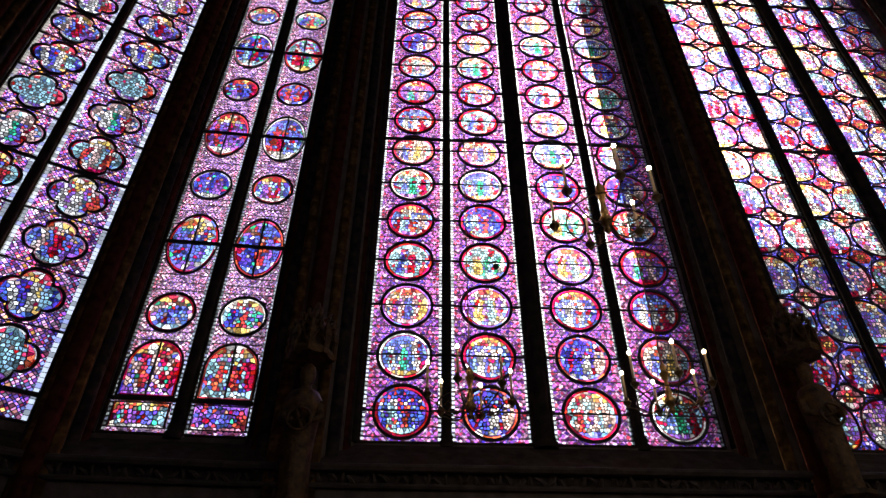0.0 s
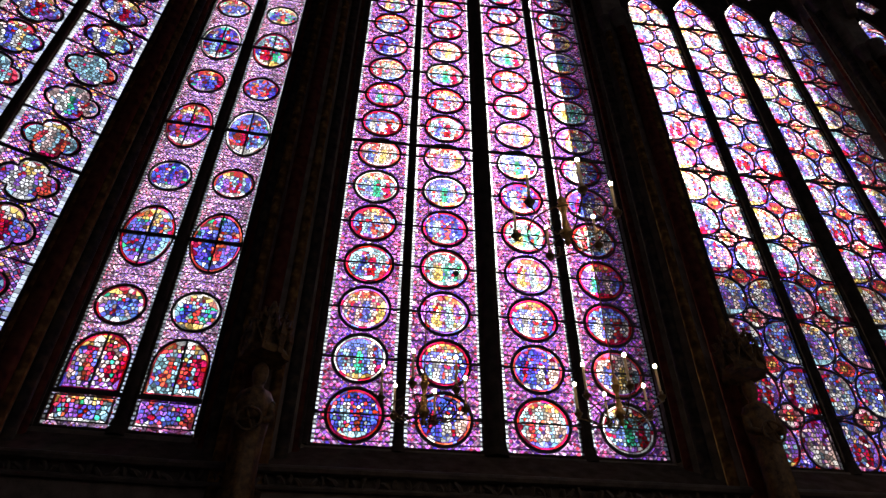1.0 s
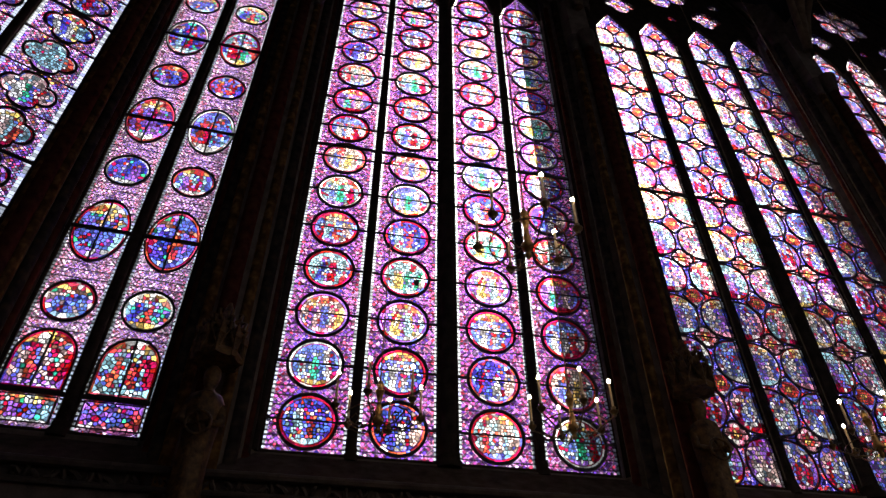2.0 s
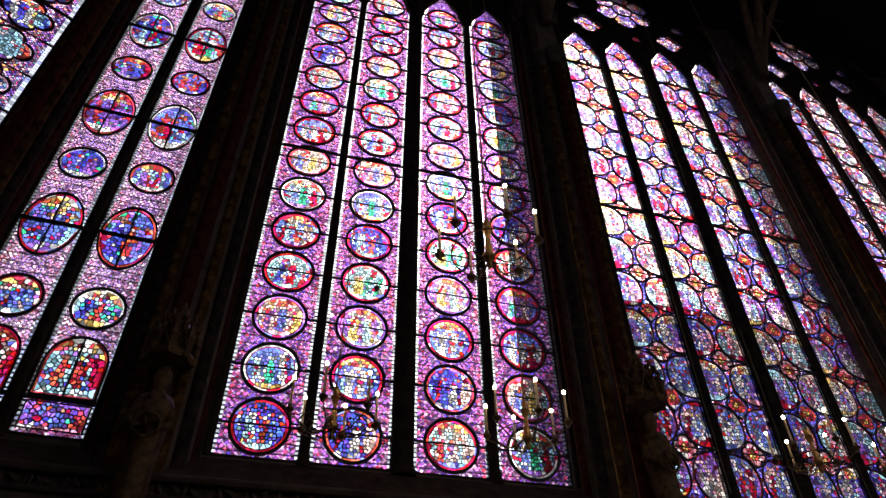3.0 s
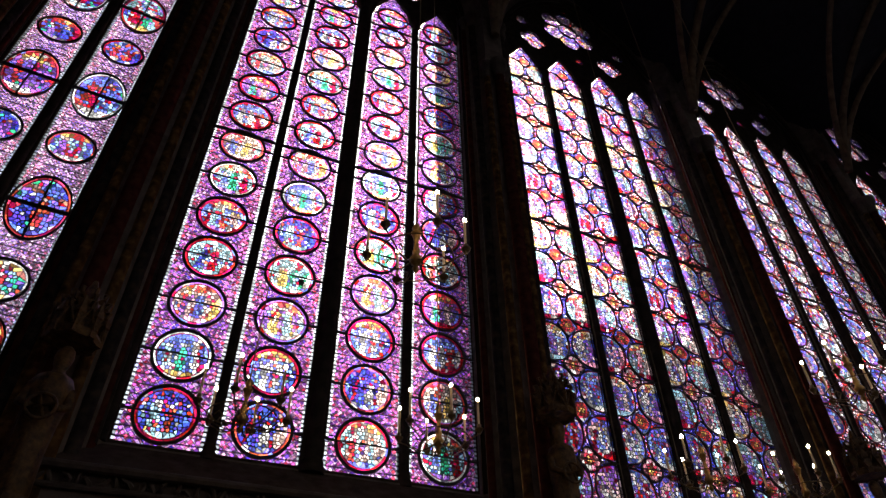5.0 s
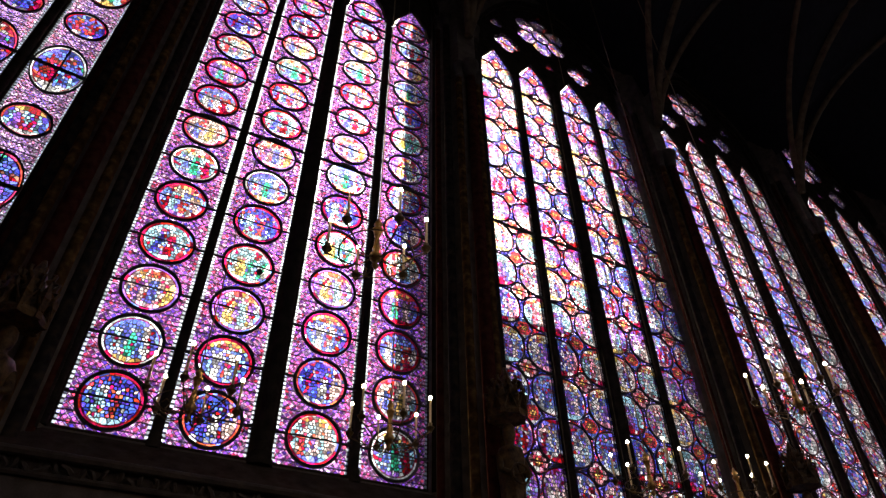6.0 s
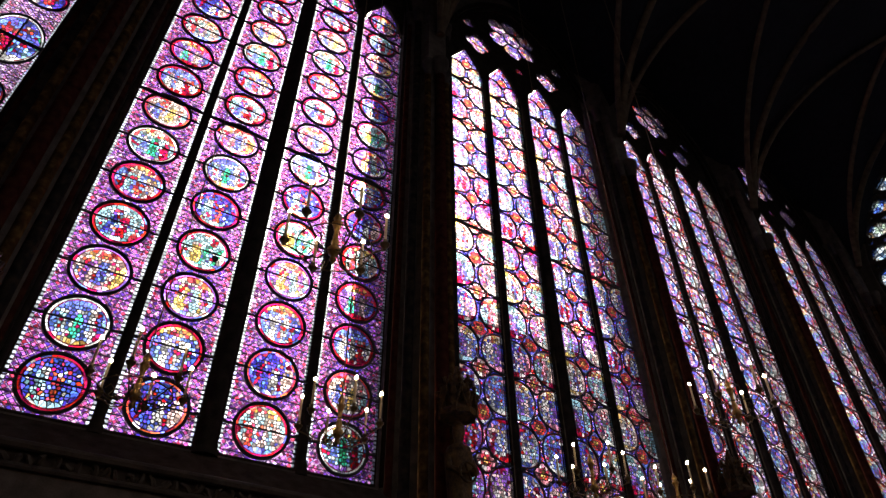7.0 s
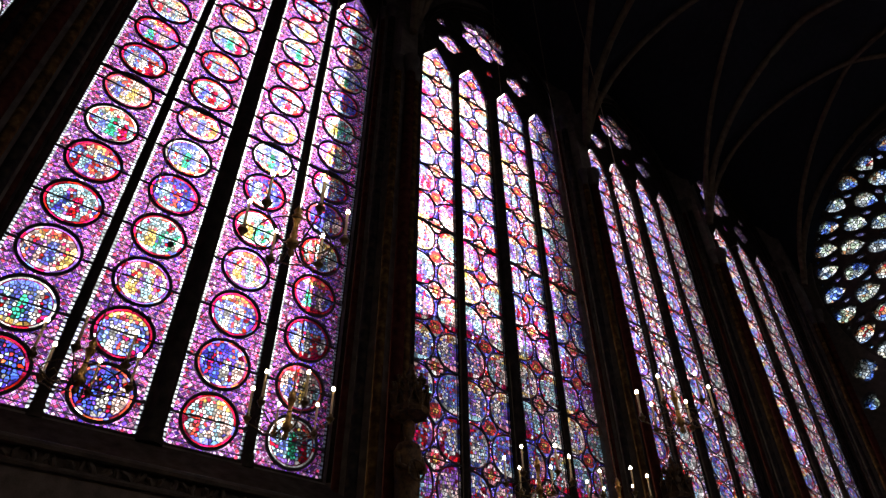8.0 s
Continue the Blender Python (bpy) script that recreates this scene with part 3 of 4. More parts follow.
def medallion_mesh(shape, bands, seed, rings, step, colours):
    """A leaded picture: a proud lead ring, rings of small glass pieces, and inside them the scene, piece by piece.
    shape(k): outline at k of full size; bands: outside and inside of the lead, then of each ring; step: usual size of a piece."""
    rng = random.Random(seed)
    bm = bmesh.new()
    LEADED = len(GLASSES)
    loops = [shape(k) for k in bands]
    n = len(loops[0])
    rows = []
    for lp, y in ((loops[0], 0.0), (loops[0], -0.03), (loops[1], -0.03), (loops[1], 0.0)):
        rows.append([bm.verts.new((x, y, z)) for x, z in lp])
    for a, b in zip(rows, rows[1:]):
        for i in range(n):
            bm.faces.new((a[i], a[(i + 1) % n], b[(i + 1) % n], b[i])).material_index = LEADED
    for k, ring in enumerate(rings):
        a, b = loops[k + 1], loops[k + 2]
        i = 0
        while i < n:
            run = min(rng.choice((1, 2, 2)), n - i)
            cell = [a[(i + q) % n] for q in range(run + 1)] + [b[(i + q) % n] for q in range(run, -1, -1)]
            leaded_piece(bm, cell, TINT_NAMES.index(ring if rng.random() < 0.88 else rng.choice(("white", "blue", "ruby"))), LEADED, 0.004, -0.01)
            i += run
    inner = loops[-1]
    w, h = max(abs(x) for x, z in inner), max(abs(z) for x, z in inner)
    x_lo, x_hi = min(x for x, z in inner), max(x for x, z in inner)
    mx = (x_lo + x_hi) / 2
    edge = sorted((math.atan2(z, x - mx), math.hypot(x - mx, z)) for x, z in inner)
    angles, reach = [e[0] for e in edge], [e[1] for e in edge]

    def room(x, z):
        return float(np.interp(math.atan2(z, x - mx), angles, reach, period=2 * math.pi))

    seeds, z, row = [], -h, 0
    while z < h:
        x = x_lo + (row % 2) * step[0] / 2
        while x < x_hi:
            p, q = x + rng.uniform(-0.3, 0.3) * step[0], z + rng.uniform(-0.3, 0.3) * step[1]
            if math.hypot(p - mx, q) < room(p, q) * 0.97:
                seeds.append((p, q))
            x += step[0] * rng.uniform(0.75, 1.3)
        z += step[1]
        row += 1
    colour = colours(rng, (x_hi - x_lo) / 2, h)
    far = 2.6 * max(step)
    for cx, cz in seeds:
        cell = [(cx + far * p, cz + far * q) for p, q in ((-1, -1), (1, -1), (1, 1), (-1, 1))]
        for ox, oz in seeds:
            d = math.hypot(ox - cx, oz - cz)
            if 0 < d < 2 * far and cell:
                cell = clip(cell, (cx + ox) / 2, (cz + oz) / 2, (ox - cx) / d, (oz - cz) / d)
        held = []
        for x, z in cell:
            d, most = math.hypot(x - mx, z), room(x, z)
            held.append((mx + (x - mx) * min(1, 1.05 * most / max(d, 1e-6)), z * min(1, 1.05 * most / max(d, 1e-6))))
        if len(held) > 2:
            leaded_piece(bm, held, TINT_NAMES.index(colour(cx - mx, cz)), LEADED, y=-0.003)
    me = bpy.data.meshes.new("medallion")
    bm.to_mesh(me)
    bm.free()
    for m in (*GLASSES, LEAD):
        me.materials.append(m)
    return me


def circle(r, sx=1.0):
    return lambda k: foil(0, 0, r * k, 0, 36, sx=sx)


def arched(w, h):
    """A round-headed panel, hardly pointed."""
    def shape(k):
        out = [(-w / 2, -h / 2), (0.0, -h / 2), (w / 2, -h / 2), (w / 2, -h / 4)]
        for i in range(15):
            a = math.pi * i / 14
            out.append((w / 2 * math.cos(a), h * 0.02 + 0.48 * h * math.sin(a) ** 0.92))
        out.append((-w / 2, -h / 4))
        return [(x * k, z * (1 - (1 - k) * 0.9)) for x, z in out]
    return shape


def half_oval(side):
    """Bulges from one border of the light towards its middle."""
    def shape(k):
        out = []
        for i in range(21):
            a = math.pi * (i / 20 - 0.5)
            c, q = math.cos(a), math.sin(a)
            out.append((side * (-0.215 + 0.43 * k * abs(c) ** 0.8 + 0.215 * (1 - k) * 0.3), 0.385 * k * math.copysign(abs(q) ** 0.9, q)))
        return out if side > 0 else out[::-1]
    return shape


def quatre(r, turn=0.0):
    return lambda k: foil(0, 0, r * k, 4, 40, 0.3, turn)


def star(r):
    """A lozenge with hollow sides."""
    return lambda k: [(k * r * 0.82 * math.copysign(abs(math.cos(a)) ** 1.7, math.cos(a)), k * r * math.copysign(abs(math.sin(a)) ** 1.7, math.sin(a))) for a in [2 * math.pi * i / 32 + 1e-4 for i in range(32)]]


def slab(k):
    return [(0.345 * k * a, 0.165 * k * b) for a, b in ((-1, -1), (0, -1), (1, -1), (1, 0), (1, 1), (0, 1), (-1, 1), (-1, 0))]


GROUNDS = ("blue", "deep_blue", "sky_blue", "blue", "sky_blue", "violet", "blue", "flesh")


def scenes(shape, count, bands, rings, step, seed, mood=""):
    """Several pictures of one outline, each with its own scene."""
    out = []
    for i in range(count):
        g = GROUNDS[(i * 3 + seed) % len(GROUNDS)]
        out.append(medallion_mesh(shape, bands, seed * 100 + i, [rings[(i + k * 2) % len(rings)] for k in range(len(bands) - 2)], step, lambda rng, w, h, g=g: scene_colours(rng, w, h, g, mood)))
    return out, shape


def flowers(shape, count, bands, step, seed, heart, petal, field):
    return [medallion_mesh(shape, bands, seed * 100 + i, [field], step, lambda rng, w, h: flower_colours(rng, h, heart, petal, field)) for i in range(count)], shape


MED = {
    "round": scenes(circle(0.385), 14, (1.0, 0.895, 0.825, 0.785), ("ruby", "ruby", "red", "ruby", "violet", "white"), (0.041, 0.05), 1),
    "big": scenes(circle(0.575, 0.64), 6, (1.0, 0.94, 0.88, 0.845), ("ruby", "red", "white"), (0.05, 0.062), 2, "rich"),
    "disc": scenes(circle(0.33), 6, (1.0, 0.9, 0.82), ("red", "ruby", "white"), (0.047, 0.058), 3, "rich"),
    "arch": scenes(arched(0.72, 0.84), 2, (1.0, 0.93, 0.86), ("red", "ruby"), (0.047, 0.06), 4, "rich"),
    "oval_l": scenes(half_oval(1), 7, (1.0, 0.955, 0.915), ("ruby", "red", "rose", "white"), (0.04, 0.062), 5, "pale"),
    "oval_r": scenes(half_oval(-1), 7, (1.0, 0.955, 0.915), ("red", "ruby", "violet", "white"), (0.04, 0.062), 6, "pale"),
    "flower": flowers(quatre(0.21), 3, (1.0, 0.86, 0.76), (0.05, 0.05), 7, "gold", "red", "rose"),
    "knot": flowers(star(0.25), 3, (1.0, 0.9, 0.8), (0.04, 0.045), 8, "gold", "red", "blue"),
    "quatre": scenes(quatre(0.41), 6, (1.0, 0.9, 0.84), ("ruby", "white", "rose"), (0.05, 0.056), 9),
    "panel": scenes(slab, 2, (1.0, 0.96, 0.92), ("red", "white"), (0.045, 0.06), 10, "rich"),
    "small": scenes(circle(0.3), 5, (1.0, 0.955, 0.88), ("red", "white", "rose"), (0.06, 0.07), 11, "pale"),
}


def pattern(kind, w, top):
    """Where the panels of a lancet stand: (shape, x from its middle, z)."""
    out = []
    if kind == "rounds":
        out = [("round", 0.0, 0.405 + 0.808 * i) for i in range(14)]
    elif kind == "ovals":
        for i in range(15):
            z = 0.33 + 0.805 * i
            out += [("oval_l", -0.24, z), ("oval_r", 0.24, z)]
            out.append(("flower" if i % 2 == 0 else "knot", 0.0, z + 0.4025))
    elif kind == "story":
        out = [("panel", 0.0, 0.225), ("arch", 0.0, 0.87)]
        for i in range(4):
            out += [("disc", 0.0, 1.72 + 2.43 * i), ("big", 0.0, 2.94 + 2.43 * i)]
    elif kind == "quatrefoils":
        out = [("quatre", 0.0, -0.1 + 0.862 * i) for i in range(1, 14)]
    else:
        for i in range(17):
            out.append(("small", 0.0, 0.4 + 0.66 * i))
    return [o for o in out if o[2] < top - 0.75]


def lancet(parent, x0, x1, apex, kind, ground, bars, thick_bars):
    w, xm = x1 - x0, (x0 + x1) / 2
    edge = 0.065 if kind == "quatrefoils" else 0.04
    spots = pattern(kind, w, apex)
    inner = [(x - xm, z) for x, z in lancet_loop(x0, x1, apex, edge)]
    holes = []
    for k, dx, dz in spots:
        shape = MED[k][1](0.985)
        holes.append([(min(max(x + dx, -w / 2 + edge + 0.004), w / 2 - edge - 0.004), max(z + dz, 0.004 + edge)) for x, z in shape])
    bm = bmesh.new()
    plate(bm, [inner] + holes, 0.0)
    ob = place(part("lancet", bm, ground, parent), xm, 0, 0)
    bm = bmesh.new()
    for s in (-1, 1):
        a, b = sorted((s * w / 2, s * (w / 2 - edge - 0.004)))
        plate(bm, [[(a, 0.0), (b, 0.0), (b, apex - 1.1), (a, apex - 1.1)]], 0.004)
    part("border", bm, G_PEARL_WIDE if kind == "quatrefoils" else G_PEARL, ob)
    for i, (k, dx, dz) in enumerate(spots):
        m = new("medallion", MED[k][0][(i * 5 + round(x0 * 7)) % len(MED[k][0])])
        m.parent = ob
        m.location = (dx, -0.002, dz)
    for z, t in [(z, 0.013) for z in bars] + [(z, 0.028) for z in thick_bars]:
        if z < apex - 0.4:
            bm = bmesh.new()
            thin = t if t > 0.02 else 0.005
            ear = 0.13 if t < 0.02 else 0.02
            box(bm, -w / 2 - 0.01, -w / 2 + ear, -0.045, -0.014, z - t, z + t)
            box(bm, w / 2 - ear, w / 2 + 0.01, -0.045, -0.014, z - t, z + t)
            box(bm, -w / 2 + ear, w / 2 - ear, -0.043, -0.016, z - thin, z + thin)
            part("saddle_bar", bm, LEAD, ob)
    for k, dx, dz in spots:
        if k in ("big", "arch"):
            bm = bmesh.new()
            reach = 0.53 if k == "big" else 0.38
            box(bm, dx - 0.012, dx + 0.012, -0.04, -0.012, dz - reach, dz + reach)
            part("upright_bar", bm, LEAD, ob)
    return ob


def window(name, m, lancets, apexes, width, spring, apex, kind, ground, bars, thick, openings, mullions, label):
    """A traceried window: stone plate, moulded mullions, glass in each opening. m: pose of its lower corner."""
    root = new(name)
    root.matrix_basis = m
    tagged(root, label, "window", "", "structure")
    outer = arch_loop(0, width, 0, spring, apex, 0.07)
    holes = [lancet_loop(a, b, z) for (a, b), z in zip(lancets, apexes)]
    fo = [foil(x, z, r, n, 48, 0.3, math.pi / 2) for x, z, r, n in openings]
    bm = bmesh.new()
    plate(bm, [outer] + holes + fo, -0.035, 0.09)
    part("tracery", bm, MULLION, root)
    for (a, b), z in zip(lancets, apexes):
        lancet(root, a, b, z, kind, ground, bars, thick)
    for x, z, r, n in openings:
        bm = bmesh.new()
        plate(bm, [[(p - x, q - z) for p, q in foil(x, z, r + 0.01, n, 48, 0.3, math.pi / 2)]], 0.0)
        place(part("foil_pane", bm, G_FOIL if r >= 0.2 else G_RUBY, root), x, 0.0, z)
        if r > 0.5:
            for i in range(n):
                a = 2 * math.pi * (i + 0.5) / n + math.pi / 2
                bm = bmesh.new()
                tube(bm, [(x + 0.35 * math.cos(a), -0.02, z + 0.35 * math.sin(a)), (x + r * 0.78 * math.cos(a), -0.02, z + r * 0.78 * math.sin(a))], 0.025, 6)
                part("glazing_bar", bm, LEAD, root)
            bm = bmesh.new()
            tube(bm, [(x + 0.3 * math.cos(a), -0.02, z + 0.3 * math.sin(a)) for a in [2 * math.pi * i / 24 for i in range(25)]], 0.025, 6, False)
            part("glazing_bar", bm, LEAD, root)
    for x, r, top in mullions:
        bm = bmesh.new()
        tube(bm, [(x, -0.065, -0.02), (x, -0.065, top)], r, 12)
        lathe(bm, ((r * 1.7, -0.1), (r * 1.7, -0.02), (r * 1.3, 0.02), (r * 1.45, 0.06), (r, 0.1)), 12, x, -0.065)
        lathe(bm, ((r, top - 0.2), (r * 1.25, top - 0.17), (r * 1.05, top - 0.13), (r * 1.7, top), (r * 1.7, top + 0.05)), 12, x, -0.065)
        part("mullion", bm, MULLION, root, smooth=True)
    # roll moulding round the opening
    for grow, y, r in ((0.06, -0.12, 0.045), (0.14, -0.2, 0.055)):
        lp = arch_loop(0, width, 0, spring, apex, grow, 20)
        bm = bmesh.new()
        tube(bm, [(x, y, z) for x, z in lp], r, 8)
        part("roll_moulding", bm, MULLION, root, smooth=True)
    return root


def nave_lancets():
    x, out = 0.0, []
    for gap in (THIN, THICK, THIN, 0.0):
        out.append((x, x + LW))
        x += LW + gap
    return out


NAVE = nave_lancets()
NAVE_OPEN = [(2.2, 13.68, 0.9, 6), (0.95, 12.5, 0.42, 4), (3.38, 12.5, 0.42, 4), (2.33, 12.24, 0.15, 3), (0.66, 13.3, 0.2, 3), (3.8, 13.25, 0.2, 3), (2.25, 14.72, 0.07, 3)]
NAVE_MULL = [(LW + THIN / 2, 0.055, 10.95), (2.3, 0.1, 11.2), (WIDE - LW - THIN / 2, 0.055, 10.95)]
STYLE = (
    ("rounds", G_PURPLE, [0.405 + 0.808 * i for i in range(14)], [5.53, 10.4], "tall traceried window of purple glass with rows of round pictures"),
    ("ovals", G_BLUE, [0.73 + 1.61 * i for i in range(7)], [5.53, 10.4], "tall traceried window of blue and rose glass with paired ovals"),
    ("smalls", G_MIX, [0.73 + 0.66 * i for i in range(16)], [5.53], "tall traceried window of rose and blue mosaic glass"),
    ("smalls", G_MIX, [0.73 + 0.66 * i for i in range(16)], [5.53], "tall traceried window of dim red and blue glass"),
)
for i, (kind, ground, bars, thick, label) in enumerate(STYLE):
    k = BAY_K[i]
    window("window_%d" % (i + 1), pose(BAY_X[i], GLASS_Y, SILL_Z), [(a * k, b * k) for a, b in NAVE], (11.95, 11.97, 11.97, 11.9), WIDE * k, SPRING, APEX, kind, ground, bars, thick,
           [(x * k, z, r * (k if r > 0.3 else 1), n) for x, z, r, n in NAVE_OPEN], [(x * k, r, top) for x, r, top in NAVE_MULL], label)

# a blackened repair in one picture of the second light
bm = bmesh.new()
plate(bm, [foil(0, 0, 0.06, 0, 9, sx=0.7)], -0.02, -0.012)
place(part("lead_patch", bm, LEAD, [o for o in bpy.data.objects["window_1"].children if o.name.startswith("lancet")][1]), 0.18, 0, 2.76)

# the two windows of the apse: one nearly in line with the wall, one turned
P_AT, P_TURN = (-3.585, 7.682), 4.0
Q_AT, Q_TURN = (-6.228, 6.487), 27.0
window("window_5", pose(*P_AT, SILL_Z, 0, 0, P_TURN), [(0.0, 0.79), (0.98, 1.75)], (11.6, 11.6), 1.75, 11.0, 13.6, "story", G_LILAC,
       [0.43, 2.94, 5.37, 7.8, 10.2], [0.43, 2.94, 5.37, 7.8], [(0.88, 12.4, 0.35, 4)], [(0.885, 0.07, 10.6)], "narrow two-light window of blue and red story panels")
window("window_6", pose(*Q_AT, SILL_Z, 0, 0, Q_TURN), [(0.0, 0.87), (1.03, 2.11)], (11.6, 11.6), 2.11, 11.0, 13.8, "quatrefoils", G_GOLD,
       [0.33 + 0.862 * i for i in range(14)], [0.33 + 3.448 * i for i in range(4)], [(1.0, 12.5, 0.42, 4)], [(0.95, 0.07, 10.6)], "narrow two-light window of purple glass with quatrefoil pictures")

# ---- walls ----
WEST_X, NORTH_Y, TOP = 22.4, -3.5, 20.6
MID_Y = 1.95


def wall(name, m, loops, y0, y1, material, label):
    bm = bmesh.new()
    plate(bm, loops, y0, y1)
    ob = part(name, bm, material)
    ob.matrix_basis = m
    return tagged(ob, label, "wall", "", "structure")


openings = [[(x + BAY_X[i], z + SILL_Z) for x, z in arch_loop(0, WIDE * BAY_K[i], 0, SPRING, APEX, 0.065)] for i in range(4)]
wall("wall_south", Matrix(), [[(-1.84, 4.1), (WEST_X + 0.5, 4.1), (WEST_X + 0.5, TOP), (-1.84, TOP)]] + openings, 7.74, 8.3, DARKSTONE, "dark painted stone wall pierced by tall windows")
wall("wall_apse_side", pose(*P_AT, 0, 0, 0, P_TURN), [[(-0.45, 4.1), (1.75, 4.1), (1.75, TOP), (-0.45, TOP)], [(x, z + SILL_Z) for x, z in arch_loop(0, 1.75, 0, 11.0, 13.6, 0.065)]], -0.11, 0.45, DARKSTONE, "dark painted stone wall with a narrow window")
wall("wall_apse_turn", pose(*Q_AT, 0, 0, 0, Q_TURN), [[(-1.05, 4.1), (2.43, 4.1), (2.43, TOP), (-1.05, TOP)], [(x, z + SILL_Z) for x, z in arch_loop(0, 2.11, 0, 11.0, 13.8, 0.065)]], -0.11, 0.45, DARKSTONE, "dark painted stone wall with a narrow window")
# buttresses outside, stepped back in their upper part
for k, px in enumerate(PIER_X):
    bm = bmesh.new()
    half, out = (0.5, 0.58, 0.54, 0.37, 0.5)[k], (8.9, 9.3, 8.46, 8.42, 8.7)[k]
    box(bm, px - half, px + half, 8.302, out, 4.1, 17.2)
    box(bm, px - half + 0.06, px + half - 0.06, 8.302, out - 0.06, 17.2, TOP)
    tagged(part("buttress_%d" % (k + 1), bm, SHADESTONE), "stone buttress between tall windows, coloured dark for its shaded side", "buttress", "buttresses outside", "structure")
# plain closing walls
north = [[(x + bx, z + SILL_Z) for x, z in arch_loop(0, WIDE, 0, SPRING, APEX)] for bx in BAY_X]
for k, lp in enumerate(north):
    bm = bmesh.new()
    plate(bm, [lp], NORTH_Y - 0.25)
    tagged(part("window_%d" % (7 + k), bm, G_NORTH), "plain pale leaded glass filling a tall opening", "window", "", "structure")
wall("wall_north", Matrix(), [[(-12, 0), (WEST_X + 0.5, 0), (WEST_X + 0.5, TOP), (-12, TOP)]] + north, NORTH_Y - 0.5, NORTH_Y, DARKSTONE, "plain dark stone wall")
wall("wall_east", pose(-7.0, 5.9, 0, 0, 0, 62), [[(-12, 0), (0.1, 0), (0.1, TOP), (-12, TOP)]], 0.0, 0.5, DARKSTONE, "plain dark stone wall")

# dado, sill and string course
def dado(name, m, length, depth):
    root = new(name)
    root.matrix_basis = m
    tagged(root, "dark stone dado with blind arches and a carved string course", "dado", "", "structure")
    arches = []
    n = max(1, round(length / 1.15))
    step = length / n
    for i in range(n):
        a = i * step + 0.09
        arches.append(arch_loop(a, a + step - 0.18, 0.6, 2.6, 3.55))
    bm = bmesh.new()
    plate(bm, [[(0, 0), (length, 0), (length, 3.93), (0, 3.93)]] + arches, 0.0, 0.2)
    part("arcade", bm, DARKSTONE, root)
    bm = bmesh.new()
    box(bm, 0, length, 0.2, 0.5, 0, 3.93)
    part("back_wall", bm, SH_BLUE, root)
    for a in arches:
        bm = bmesh.new()
        tube(bm, [(x, -0.01, z) for x, z in a[1:-1]], 0.04, 6)
        part("arch_moulding", bm, STONE, root, smooth=True)
    bm = bmesh.new()
    tube(bm, [(0, -0.06, 4.12), (length, -0.06, 4.12)], 0.05, 8)
    tube(bm, [(0, -0.02, 3.93), (length, -0.02, 3.93)], 0.035, 8)
    box(bm, 0, length, 0.0, 0.45, 3.93, 4.12)
    part("string_course", bm, STONE, root, smooth=False)
    # row of small leaves in the hollow of the string course
    for k in range(min(90, int(length / 0.115))):
        if k == 0:
            bm = bmesh.new()
            tube(bm, [(0, 0.0, -0.07), (0.012, -0.04, -0.02), (0.0, -0.065, 0.03), (-0.015, -0.04, 0.06)], 0.032, 5, True, 0.016)
            tube(bm, [(-0.02, -0.02, -0.02), (-0.045, -0.04, 0.02)], 0.02, 4, True, 0.01)
            first = part("leaf", bm, STONE, root)
            leaf = first
        else:
            leaf = new("leaf", first.data)
            leaf.parent = root
        leaf.matrix_basis = pose(0.06 + 0.115 * k, 0.012 * ((k * 7) % 3), 4.01 + 0.02 * ((k * 5) % 4 - 1.5) * 0.6, 0, 25 * ((k * 3) % 5 - 2), 30 * ((k * 2) % 3 - 1))
    # sloping sill up to the glass
    bm = bmesh.new()
    v = [bm.verts.new(p) for p in ((0, -0.05, 4.12), (length, -0.05, 4.12), (length, depth - 0.1, 4.62), (0, depth - 0.1, 4.62), (0, depth - 0.1, 4.1), (length, depth - 0.1, 4.1))]
    for f in ((0, 1, 2, 3), (3, 2, 5, 4), (0, 4, 5, 1), (0, 3, 4), (1, 5, 2)):
        bm.faces.new([v[k] for k in f])
    part("sill", bm, SILL, root)
    return root


dado("dado_1", pose(-1.9, 7.2, 0), WEST_X + 1.9, 0.65)
dado("dado_2", pose(-3.95, 7.05, 0, 0, 0, 4), 2.1, 0.65)
dado("dado_3", pose(-6.55, 5.66, 0, 0, 0, 27), 2.95, 0.7)


